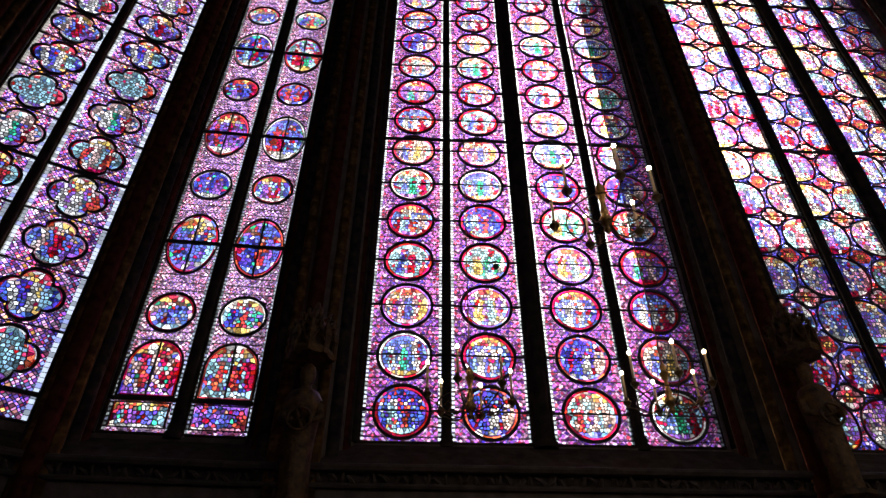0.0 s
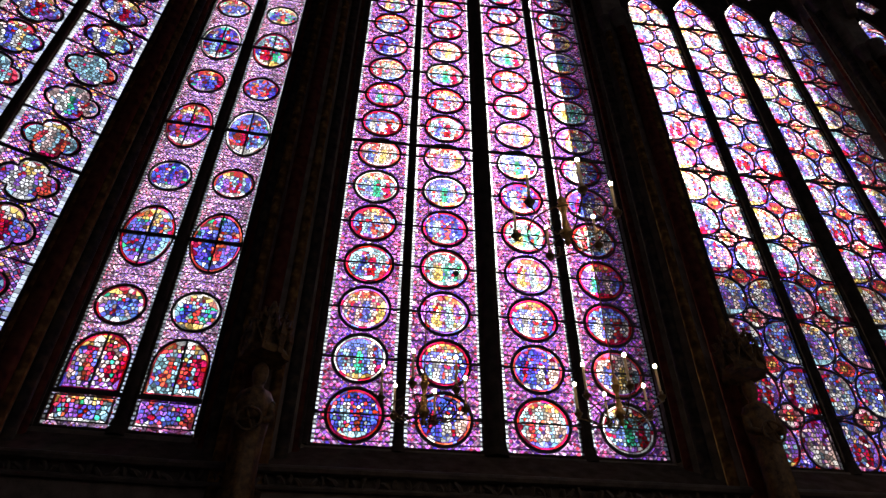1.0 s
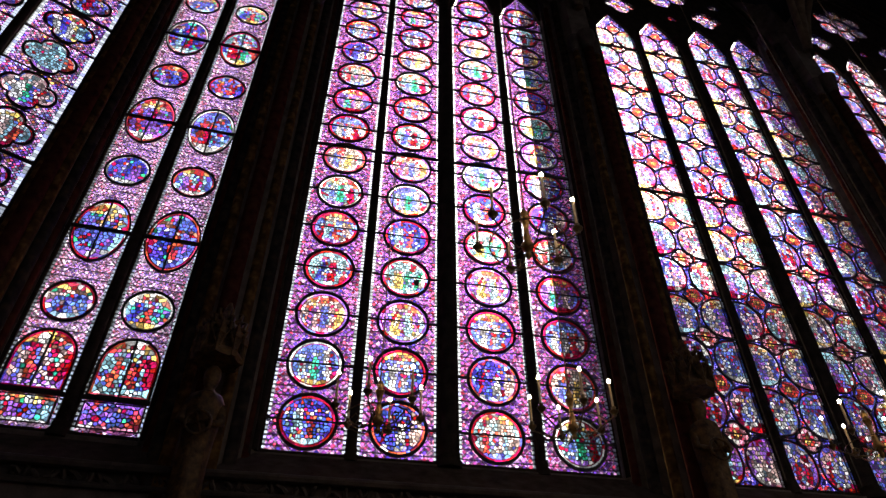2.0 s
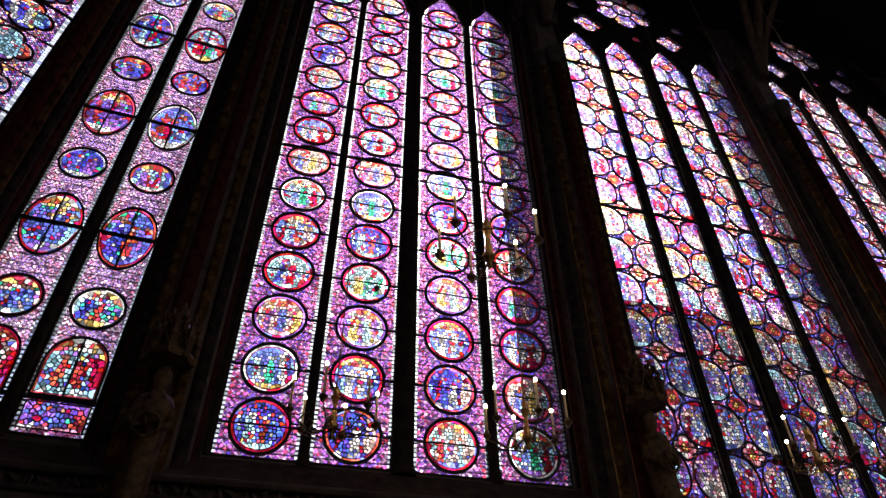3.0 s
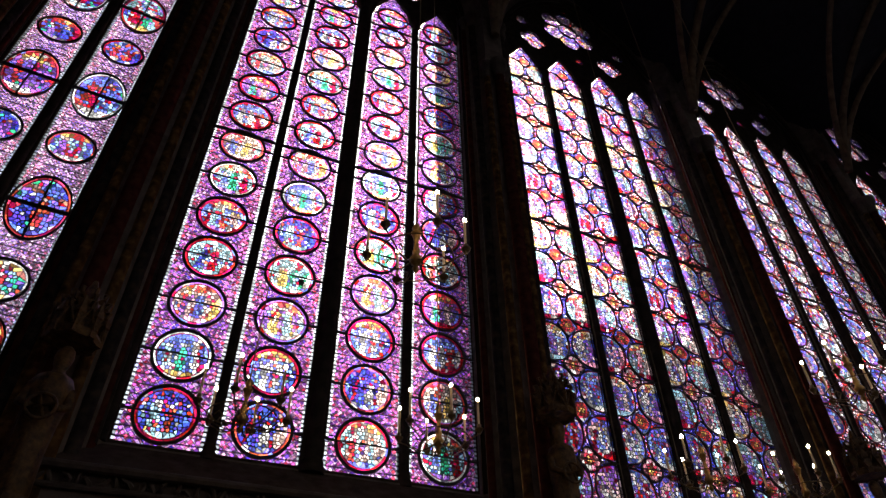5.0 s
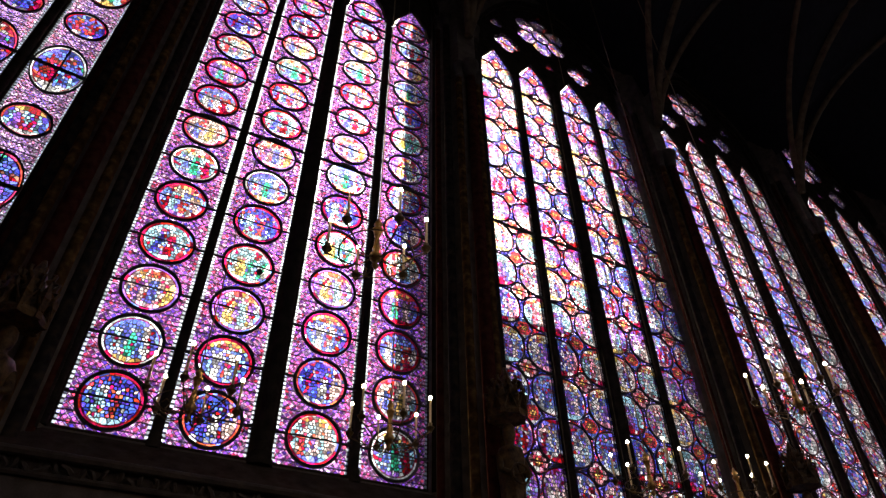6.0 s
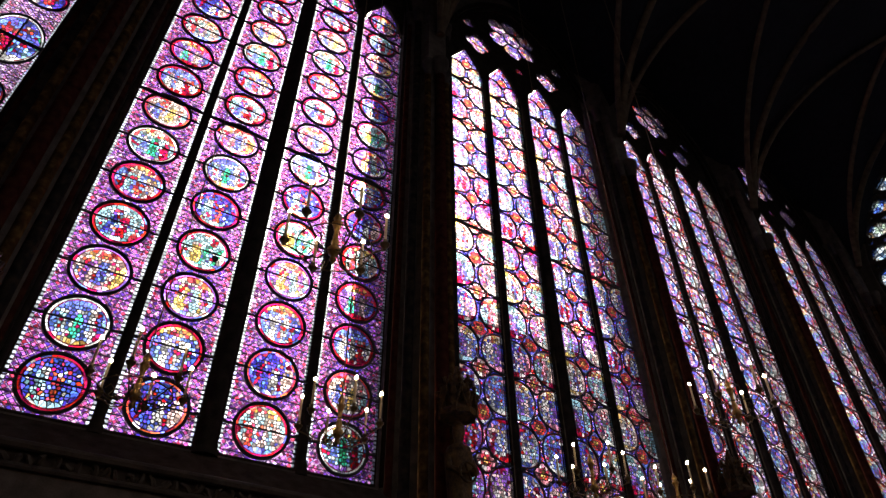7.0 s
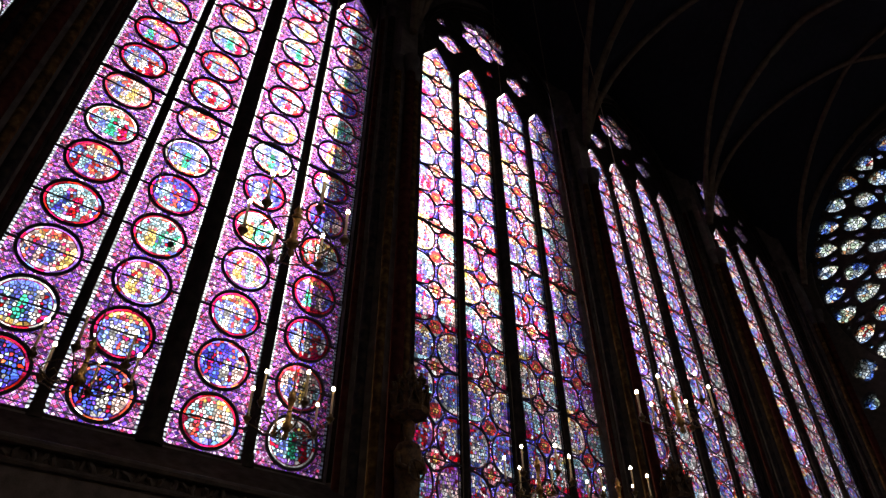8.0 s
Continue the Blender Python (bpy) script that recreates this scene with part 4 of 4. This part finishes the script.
# ---- piers ----
def pier(name, m, half, label):
    root = new(name)
    root.matrix_basis = m
    tagged(root, label, "pier", "piers between the windows", "structure")
    w = half
    core = [(-w, 0.45), (-w, -0.1), (-w * 0.75, -0.28), (-w * 0.5, -0.42), (-w * 0.36, -0.62), (w * 0.36, -0.62), (w * 0.5, -0.42), (w * 0.75, -0.28), (w, -0.1), (w, 0.45)]
    bm = bmesh.new()
    lo, hi = [bm.verts.new((x, y, 0)) for x, y in core], [bm.verts.new((x, y, TOP)) for x, y in core]
    for i in range(len(core)):
        j = (i + 1) % len(core)
        bm.faces.new((lo[i], lo[j], hi[j], hi[i]))
    bm.faces.new(lo), bm.faces.new(hi)
    part("core", bm, DARKSTONE, root)
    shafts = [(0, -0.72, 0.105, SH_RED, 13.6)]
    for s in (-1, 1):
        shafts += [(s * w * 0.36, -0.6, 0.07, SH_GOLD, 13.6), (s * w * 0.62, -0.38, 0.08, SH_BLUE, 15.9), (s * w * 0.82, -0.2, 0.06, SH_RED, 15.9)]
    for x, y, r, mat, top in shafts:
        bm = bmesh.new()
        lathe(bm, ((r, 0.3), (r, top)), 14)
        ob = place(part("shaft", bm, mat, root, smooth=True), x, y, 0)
        bm = bmesh.new()
        lathe(bm, ((r * 1.05, top - 0.02), (r * 1.3, top + 0.03), (r * 1.1, top + 0.07), (r * 1.5, top + 0.25), (r * 2.0, top + 0.4), (r * 2.0, top + 0.5), (r * 1.2, top + 0.52)), 14)
        part("capital", bm, STONE, ob, smooth=False)
        bm = bmesh.new()
        lathe(bm, ((r * 1.7, 0.0), (r * 1.7, 0.25), (r * 1.35, 0.3), (r * 1.5, 0.36), (r, 0.42)), 14)
        part("base", bm, STONE, ob, smooth=False)
    return root


PIERS = [("pier_%d" % (i + 2), pose(PIER_X[i], GLASS_Y, 0), (0, 0.64, 0.58, 0.4, 0.5)[i]) for i in range(1, 5)]
PIERS += [("pier_2", pose(-1.16, 7.83, 0, 0, 0, 2), 0.64), ("pier_1", pose(-3.99, 7.64, 0, 0, 0, 15), 0.35), ("pier_7", pose(-6.66, 6.24, 0, 0, 0, 36), 0.46)]
for name, m, half in PIERS:
    pier(name, m, half, "bundle of thin painted shafts in shade-darkened red, gold and blue")


# ---- apostle statues under canopies ----
def statue(m):
    """One plain carved figure with a round cross-disc held in front."""
    bm = bmesh.new()
    rings = []
    prof = ((0.17, 0.0), (0.2, 0.05), (0.19, 0.35), (0.2, 0.7), (0.23, 0.95), (0.24, 1.1), (0.2, 1.2), (0.08, 1.26), (0.07, 1.3), (0.1, 1.36), (0.115, 1.44), (0.1, 1.52), (0.04, 1.57))
    for r, z in prof:
        ring = []
        for k in range(22):
            a = 2 * math.pi * k / 22
            fold = 1 + (0.09 * math.sin(7 * a + 2.5 * z) + 0.05 * math.sin(11 * a - z * 4)) * (1 if z < 1.2 else 0.2)
            ring.append(bm.verts.new((0.8 * r * fold * math.cos(a), 0.7 * r * fold * math.sin(a), z)))
        rings.append(ring)
    for a, b in zip(rings, rings[1:]):
        for k in range(22):
            bm.faces.new((a[k], a[(k + 1) % 22], b[(k + 1) % 22], b[k]))
    bm.faces.new(rings[0]), bm.faces.new(rings[-1])
    for s in (-1, 1):
        tube(bm, [(s * 0.17, 0.0, 1.08), (s * 0.21, -0.08, 0.88), (s * 0.09, -0.17, 0.82)], 0.055, 8, True, 0.035)
    tube(bm, [(0.125 * math.cos(a), -0.2, 0.82 + 0.125 * math.sin(a)) for a in [2 * math.pi * i / 24 for i in range(25)]], 0.018, 6, False)
    for a in (0.4, 0.4 + math.pi / 2):
        tube(bm, [(0.12 * math.cos(a), -0.2, 0.82 + 0.12 * math.sin(a)), (-0.12 * math.cos(a), -0.2, 0.82 - 0.12 * math.sin(a))], 0.016, 6)
    ob = part("statue", bm, STATUE, smooth=True)
    ob.matrix_basis = m
    return tagged(ob, "carved and painted standing stone statue on a bracket", "statue", "statues on the piers")


def bracket(m):
    root = new("bracket")
    root.matrix_basis = m
    tagged(root, "carved leafy stone bracket fixed to a pier", "bracket", "brackets under the statues")
    bm = bmesh.new()
    lathe(bm, ((0.05, -0.5), (0.09, -0.42), (0.12, -0.25), (0.2, -0.08), (0.25, -0.05), (0.25, 0.0)), 8)
    body = part("corbel", bm, STATUE, root)
    for i in range(8):
        a = 2 * math.pi * i / 8
        bm = bmesh.new()
        tube(bm, [(0.1 * math.cos(a), 0.1 * math.sin(a), -0.36), (0.19 * math.cos(a), 0.19 * math.sin(a), -0.2), (0.26 * math.cos(a), 0.26 * math.sin(a), -0.14), (0.25 * math.cos(a), 0.25 * math.sin(a), -0.2)], 0.035, 5, True, 0.02)
        part("leaf", bm, STATUE, body)
    return root


def canopy(m):
    root = new("canopy")
    root.matrix_basis = m
    tagged(root, "carved stone canopy with small gables and turrets", "canopy", "canopies over the statues")
    bm = bmesh.new()
    lathe(bm, ((0.17, 0.02), (0.26, 0.0), (0.28, 0.05), (0.26, 0.1), (0.2, 0.12), (0.18, 0.4), (0.08, 0.62), (0.02, 0.8)), 8)
    body = part("hood", bm, STATUE, root)
    for i in range(8):
        a = 2 * math.pi * i / 8
        c, s = math.cos(a), math.sin(a)
        bm = bmesh.new()
        lathe(bm, ((0.05, 0.0), (0.05, 0.22), (0.065, 0.24), (0.005, 0.46)), 4, 0.24 * c, 0.24 * s)
        part("turret", bm, STATUE, body)
        a += math.pi / 8
        c, s = math.cos(a), math.sin(a)
        bm = bmesh.new()
        tube(bm, [(0.25 * c + 0.09 * s, 0.25 * s - 0.09 * c, 0.08), (0.26 * c, 0.26 * s, 0.3), (0.25 * c - 0.09 * s, 0.25 * s + 0.09 * c, 0.08)], 0.02, 5)
        part("gable", bm, STATUE, body)
        bm = bmesh.new()
        for h, rr in ((0.3, 0.22), (0.42, 0.19), (0.54, 0.14)):
            tube(bm, [(rr * c * 0.8, rr * s * 0.8, h - 0.03), (rr * c * 1.25, rr * s * 1.25, h), (rr * c * 1.35, rr * s * 1.35, h + 0.06), (rr * c * 1.1, rr * s * 1.1, h + 0.07)], 0.03, 5, True, 0.018)
        part("crocket", bm, STATUE, body)
    return root


STAT = [(-1.03, 6.8, 3.62, 2), (4.82, 6.8, 3.8, 0), (10.65, 6.8, 3.8, 0), (16.25, 6.8, 3.8, 0)]
for x, y, z, turn in STAT:
    bracket(pose(x, y, z, 0, 0, turn))
    statue(pose(x, y, z, 0, 0, turn))
    canopy(pose(x, y, z + 1.62, 0, 0, turn))

# ---- vault ----
def nave_z(y):
    half = 5.3
    d = min(abs(y - MID_Y), half)
    rise, spring = 6.5, 13.9
    rad = (half * half + rise * rise) / (2 * half)
    return spring + math.sqrt(max(rad * rad - (rad - half + d) ** 2, 0))


def bay_z(x):
    k = min(max(sum(x > p for p in PIER_X) - 1, 0), 3)
    half = (PIER_X[k + 1] - PIER_X[k]) / 2
    c = (PIER_X[k + 1] + PIER_X[k]) / 2
    d = min(abs(x - c), half)
    rise, spring = 4.2, 16.2
    rad = (half * half + rise * rise) / (2 * half)
    return spring + math.sqrt(max(rad * rad - (rad - half + d) ** 2, 0))


def vault_z(x, y):
    return max(nave_z(y), bay_z(x))


bm = bmesh.new()
NX, NY = 120, 44
X0, X1, Y0, Y1 = -12.0, WEST_X + 0.4, NORTH_Y - 0.3, 7.8
grid = [[bm.verts.new((X0 + (X1 - X0) * i / NX, Y0 + (Y1 - Y0) * j / NY, vault_z(X0 + (X1 - X0) * i / NX, Y0 + (Y1 - Y0) * j / NY))) for j in range(NY + 1)] for i in range(NX + 1)]
for i in range(NX):
    for j in range(NY):
        bm.faces.new((grid[i][j], grid[i][j + 1], grid[i + 1][j + 1], grid[i + 1][j]))
tagged(part("ceiling", bm, VAULT, smooth=True), "blue painted ribbed stone vault, near black as in deep shade", "ceiling", "", "structure")
for i in range(5):
    xa = PIER_X[i]
    ends = [((xa, 7.1), (xa, -3.3), 0.11)]
    if i + 1 < len(PIER_X):
        ends += [((xa, 7.1), (PIER_X[i + 1], -3.3), 0.085), ((PIER_X[i + 1], 7.1), (xa, -3.3), 0.085)]
    for a, b, r in ends:
        bm = bmesh.new()
        pts = []
        for k in range(33):
            f = k / 32
            x, y = a[0] + (b[0] - a[0]) * f, a[1] + (b[1] - a[1]) * f
            pts.append((x, y, (nave_z(y) if a[0] == b[0] else max(nave_z(y), 14.0)) - 0.08))
        tube(bm, pts, r, 8)
        tagged(part("vault_rib", bm, RIB, smooth=True), "brown and gold painted stone vault rib", "rib", "vault ribs", "structure")

# ---- west wall and rose ----
ROSE_Z, ROSE_R = 14.9, 5.08
CORNER = ((6.7, 11.9, 0.42, 4), (6.95, 10.85, 0.3, 3))
west = pose(WEST_X, 0, 0, 0, 0, 90)
wall("wall_west", west, [[(NORTH_Y - 0.5, 0), (8.3, 0), (8.3, TOP), (NORTH_Y - 0.5, TOP)], foil(MID_Y, ROSE_Z, ROSE_R, 0, 64)] + [foil(y, z, r, n, 24, 0.25) for y, z, r, n in CORNER], -0.6, 0.0, DARKSTONE, "dark stone wall with a great rose window")
rose = new("rose_window")
rose.matrix_basis = pose(WEST_X + 0.25, MID_Y, ROSE_Z, 0, 0, 90)
tagged(rose, "great round window with flame-shaped stone tracery and pale glass", "window", "", "structure")
lights = []


def teardrop(r, turn, length, width, lean):
    """A light with a round outer end and a point towards the hub."""
    out = []
    for i in range(20):
        a = 2 * math.pi * i / 20
        u = 0.5 * length * math.cos(a)
        v = 0.5 * width * math.sin(a) * (0.5 + 0.5 * math.cos(a)) ** 0.55 * (1.15 + 0.12 * math.cos(3 * a))
        v += lean * (u / length) ** 2 * width
        out.append((r + u, v))
    c, q = math.cos(turn), math.sin(turn)
    return [(x * c - z * q, x * q + z * c) for x, z in out]


def spindle(r, turn, length, width, lean):
    out = []
    for i in range(16):
        a = 2 * math.pi * i / 16
        out.append((0.5 * length * math.cos(a), 0.5 * width * math.sin(a) * abs(math.sin(a))))
    c, q, cl, ql = math.cos(turn), math.sin(turn), math.cos(turn + lean), math.sin(turn + lean)
    return [(r * c + x * cl - z * ql, r * q + x * ql + z * cl) for x, z in out]


# flame-shaped lights, ring by ring; leaf-shaped ones in the gaps between them
leaves = []
for ring, (rr, count, length, width) in enumerate(((4.58, 32, 0.84, 0.78), (3.66, 25, 0.9, 0.82), (2.74, 19, 0.88, 0.78), (1.85, 14, 0.8, 0.66), (1.02, 8, 0.7, 0.5))):
    for k in range(count):
        a = 2 * math.pi * (k + 0.5 * (ring % 2)) / count
        lights.append(teardrop(rr + 0.05 * (random.random() - 0.5), a, length, width * (0.92 + 0.14 * random.random()), 0.25 if k % 2 else -0.25))
        leaves.append(spindle(rr - length * 0.24, a + math.pi / count, length * 0.5, 0.2, 0.12 if k % 2 else -0.12))
        if ring == 0:
            lights.append(foil(4.9 * math.cos(a + math.pi / count), 4.9 * math.sin(a + math.pi / count), 0.1, 3, 12))
lights.append(foil(0, 0, 0.42, 6, 36))
bm = bmesh.new()
plate(bm, [foil(0, 0, ROSE_R + 0.02, 0, 64)] + lights + leaves, -0.1, 0.15)
part("tracery", bm, STONE, rose)
for lp in lights + leaves:
    cx, cz = sum(p for p, q in lp) / len(lp), sum(q for p, q in lp) / len(lp)
    bm = bmesh.new()
    plate(bm, [[((p - cx) * 1.02, (q - cz) * 1.02) for p, q in lp]], 0.0)
    place(part("pane", bm, G_WESTLEAF if lp in leaves else G_WEST, rose), cx, 0.02, cz)

for y, z, r, n in CORNER:
    bm = bmesh.new()
    plate(bm, [foil(0, 0, r + 0.02, n, 24, 0.25)], 0.0)
    place(part("corner_pane", bm, G_WEST, rose), y - MID_Y, 0.02, z - ROSE_Z)

# ---- floor ----
bm = bmesh.new()
box(bm, -12.0, WEST_X + 0.6, NORTH_Y - 0.5, 8.3, -0.3, 0.0)
tagged(part("floor", bm, FLOOR), "worn pale stone chapel floor", "floor", "", "structure")


# ---- chandeliers ----
def chandelier(x, y, z, turn, top):
    """Ring of six lit candle bulbs round a turned gilt stem, hung on a thin rod."""
    root = new("chandelier")
    root.matrix_basis = pose(x, y, z, 0, 0, turn)
    tagged(root, "gilt bronze chandelier with six lit white candle bulbs", "chandelier", "chandeliers of the nave")
    bm = bmesh.new()
    lathe(bm, [(0.85 * r, 0.72 * h) for r, h in ((0.005, -0.3), (0.02, -0.27), (0.035, -0.24), (0.015, -0.2), (0.05, -0.16), (0.065, -0.1), (0.03, -0.04), (0.04, 0.0), (0.028, 0.05), (0.022, 0.16), (0.045, 0.27), (0.055, 0.285), (0.04, 0.3), (0.03, 0.33), (0.045, 0.36), (0.02, 0.42), (0.008, 0.46))], 14)
    part("stem", bm, GILT, root, "gilt turned stem", True)
    bm = bmesh.new()
    tube(bm, [(0.3 * math.cos(a), 0.3 * math.sin(a), -0.06) for a in [2 * math.pi * i / 30 for i in range(31)]], 0.006, 6, False)
    part("ring", bm, BRONZE, root, smooth=True)
    bm = bmesh.new()
    tube(bm, [(0, 0, 0.32), (0, 0, top - z)], 0.007, 6)
    part("rod", bm, BRONZE, root)
    for k in range(6):
        a = math.pi * k / 3
        c, s = math.cos(a), math.sin(a)
        bm = bmesh.new()
        tube(bm, [(r * c, r * s, h) for r, h in ((0.04, -0.1), (0.12, -0.16), (0.22, -0.15), (0.32, -0.08), (0.38, -0.05), (0.4, 0.0))], 0.0065, 6)
        tube(bm, [(r * c, r * s, h) for r, h in ((0.2, -0.14), (0.17, -0.08), (0.21, -0.05), (0.24, -0.09))], 0.006, 5)
        arm = part("arm", bm, BRONZE, root, smooth=True)
        bm = bmesh.new()
        lathe(bm, ((0.012, -0.05), (0.025, -0.02), (0.04, 0.0), (0.042, 0.01), (0.02, 0.012), (0.022, 0.05)), 12, 0.4 * c, 0.4 * s)
        part("drip_pan", bm, BRONZE, arm, smooth=True)
        bm = bmesh.new()
        lathe(bm, ((0.0115, 0.012), (0.0115, 0.295), (0.009, 0.3)), 10, 0.4 * c, 0.4 * s)
        can = part("candle", bm, WAX, root, "cream candle sleeve", True)
        bm = bmesh.new()
        lathe(bm, ((0.008, 0.295), (0.013, 0.302), (0.0175, 0.313), (0.0175, 0.325), (0.012, 0.336), (0.003, 0.344)), 10, 0.4 * c, 0.4 * s)
        part("bulb", bm, FLAME, can, "glowing bulb", True)
    return root


for x, y, z, turn in ((0.71, 5.5, 4.19, 10), (2.56, 5.5, 4.28, 25), (1.64, 3.75, 4.93, 33), (5.87, 5.5, 4.36, 20), (7.35, 5.5, 4.41, 8), (6.4, 3.75, 4.72, 15)):
    chandelier(x, y, z, turn, vault_z(x, y) + 0.05)

# ---- outside: court, buildings opposite ----
bm = bmesh.new()
box(bm, -400, 400, 8.35, 500, -8.4, -8.0)
tagged(part("ground", bm, OUTSTONE), "pale paved court outside", "ground", "", "structure")


def building(x0, x1, y, eave, ridge):
    root = new("building")
    root.matrix_basis = pose(x0, y, -8.0)
    tagged(root, "pale stone court building with a slate roof", "building", "buildings across the court")
    L, e, r = x1 - x0, eave + 8, ridge + 8
    rows, cols = 4, max(2, int(L / 4))
    holes = []
    for j in range(rows):
        for i in range(cols):
            cx, cz = L * (i + 0.5) / cols, e * (j + 0.5) / rows
            holes.append([(cx - 0.7, cz - 1.5), (cx + 0.7, cz - 1.5), (cx + 0.7, cz + 1.5), (cx - 0.7, cz + 1.5)])
    bm = bmesh.new()
    plate(bm, [[(0, 0), (L, 0), (L, e), (0, e)]] + holes, 0.0, 0.5)
    part("facade", bm, OUTSTONE, root)
    bm = bmesh.new()
    box(bm, 0.2, L - 0.2, 0.6, 10, 0, e - 0.2)
    part("body", bm, SLATE, root)
    bm = bmesh.new()
    v = [bm.verts.new(p) for p in ((-0.3, -0.4, e), (L + 0.3, -0.4, e), (L + 0.3, 5, r), (-0.3, 5, r), (-0.3, 10.4, e), (L + 0.3, 10.4, e))]
    for f in ((0, 1, 2, 3), (3, 2, 5, 4), (0, 3, 4), (1, 5, 2), (0, 4, 5, 1)):
        bm.faces.new([v[k] for k in f])
    part("roof", bm, SLATE, root)
    return root


building(-60, 16, 22, 7.0, 10.0)
building(16, 110, 22, 19.4, 23.1)
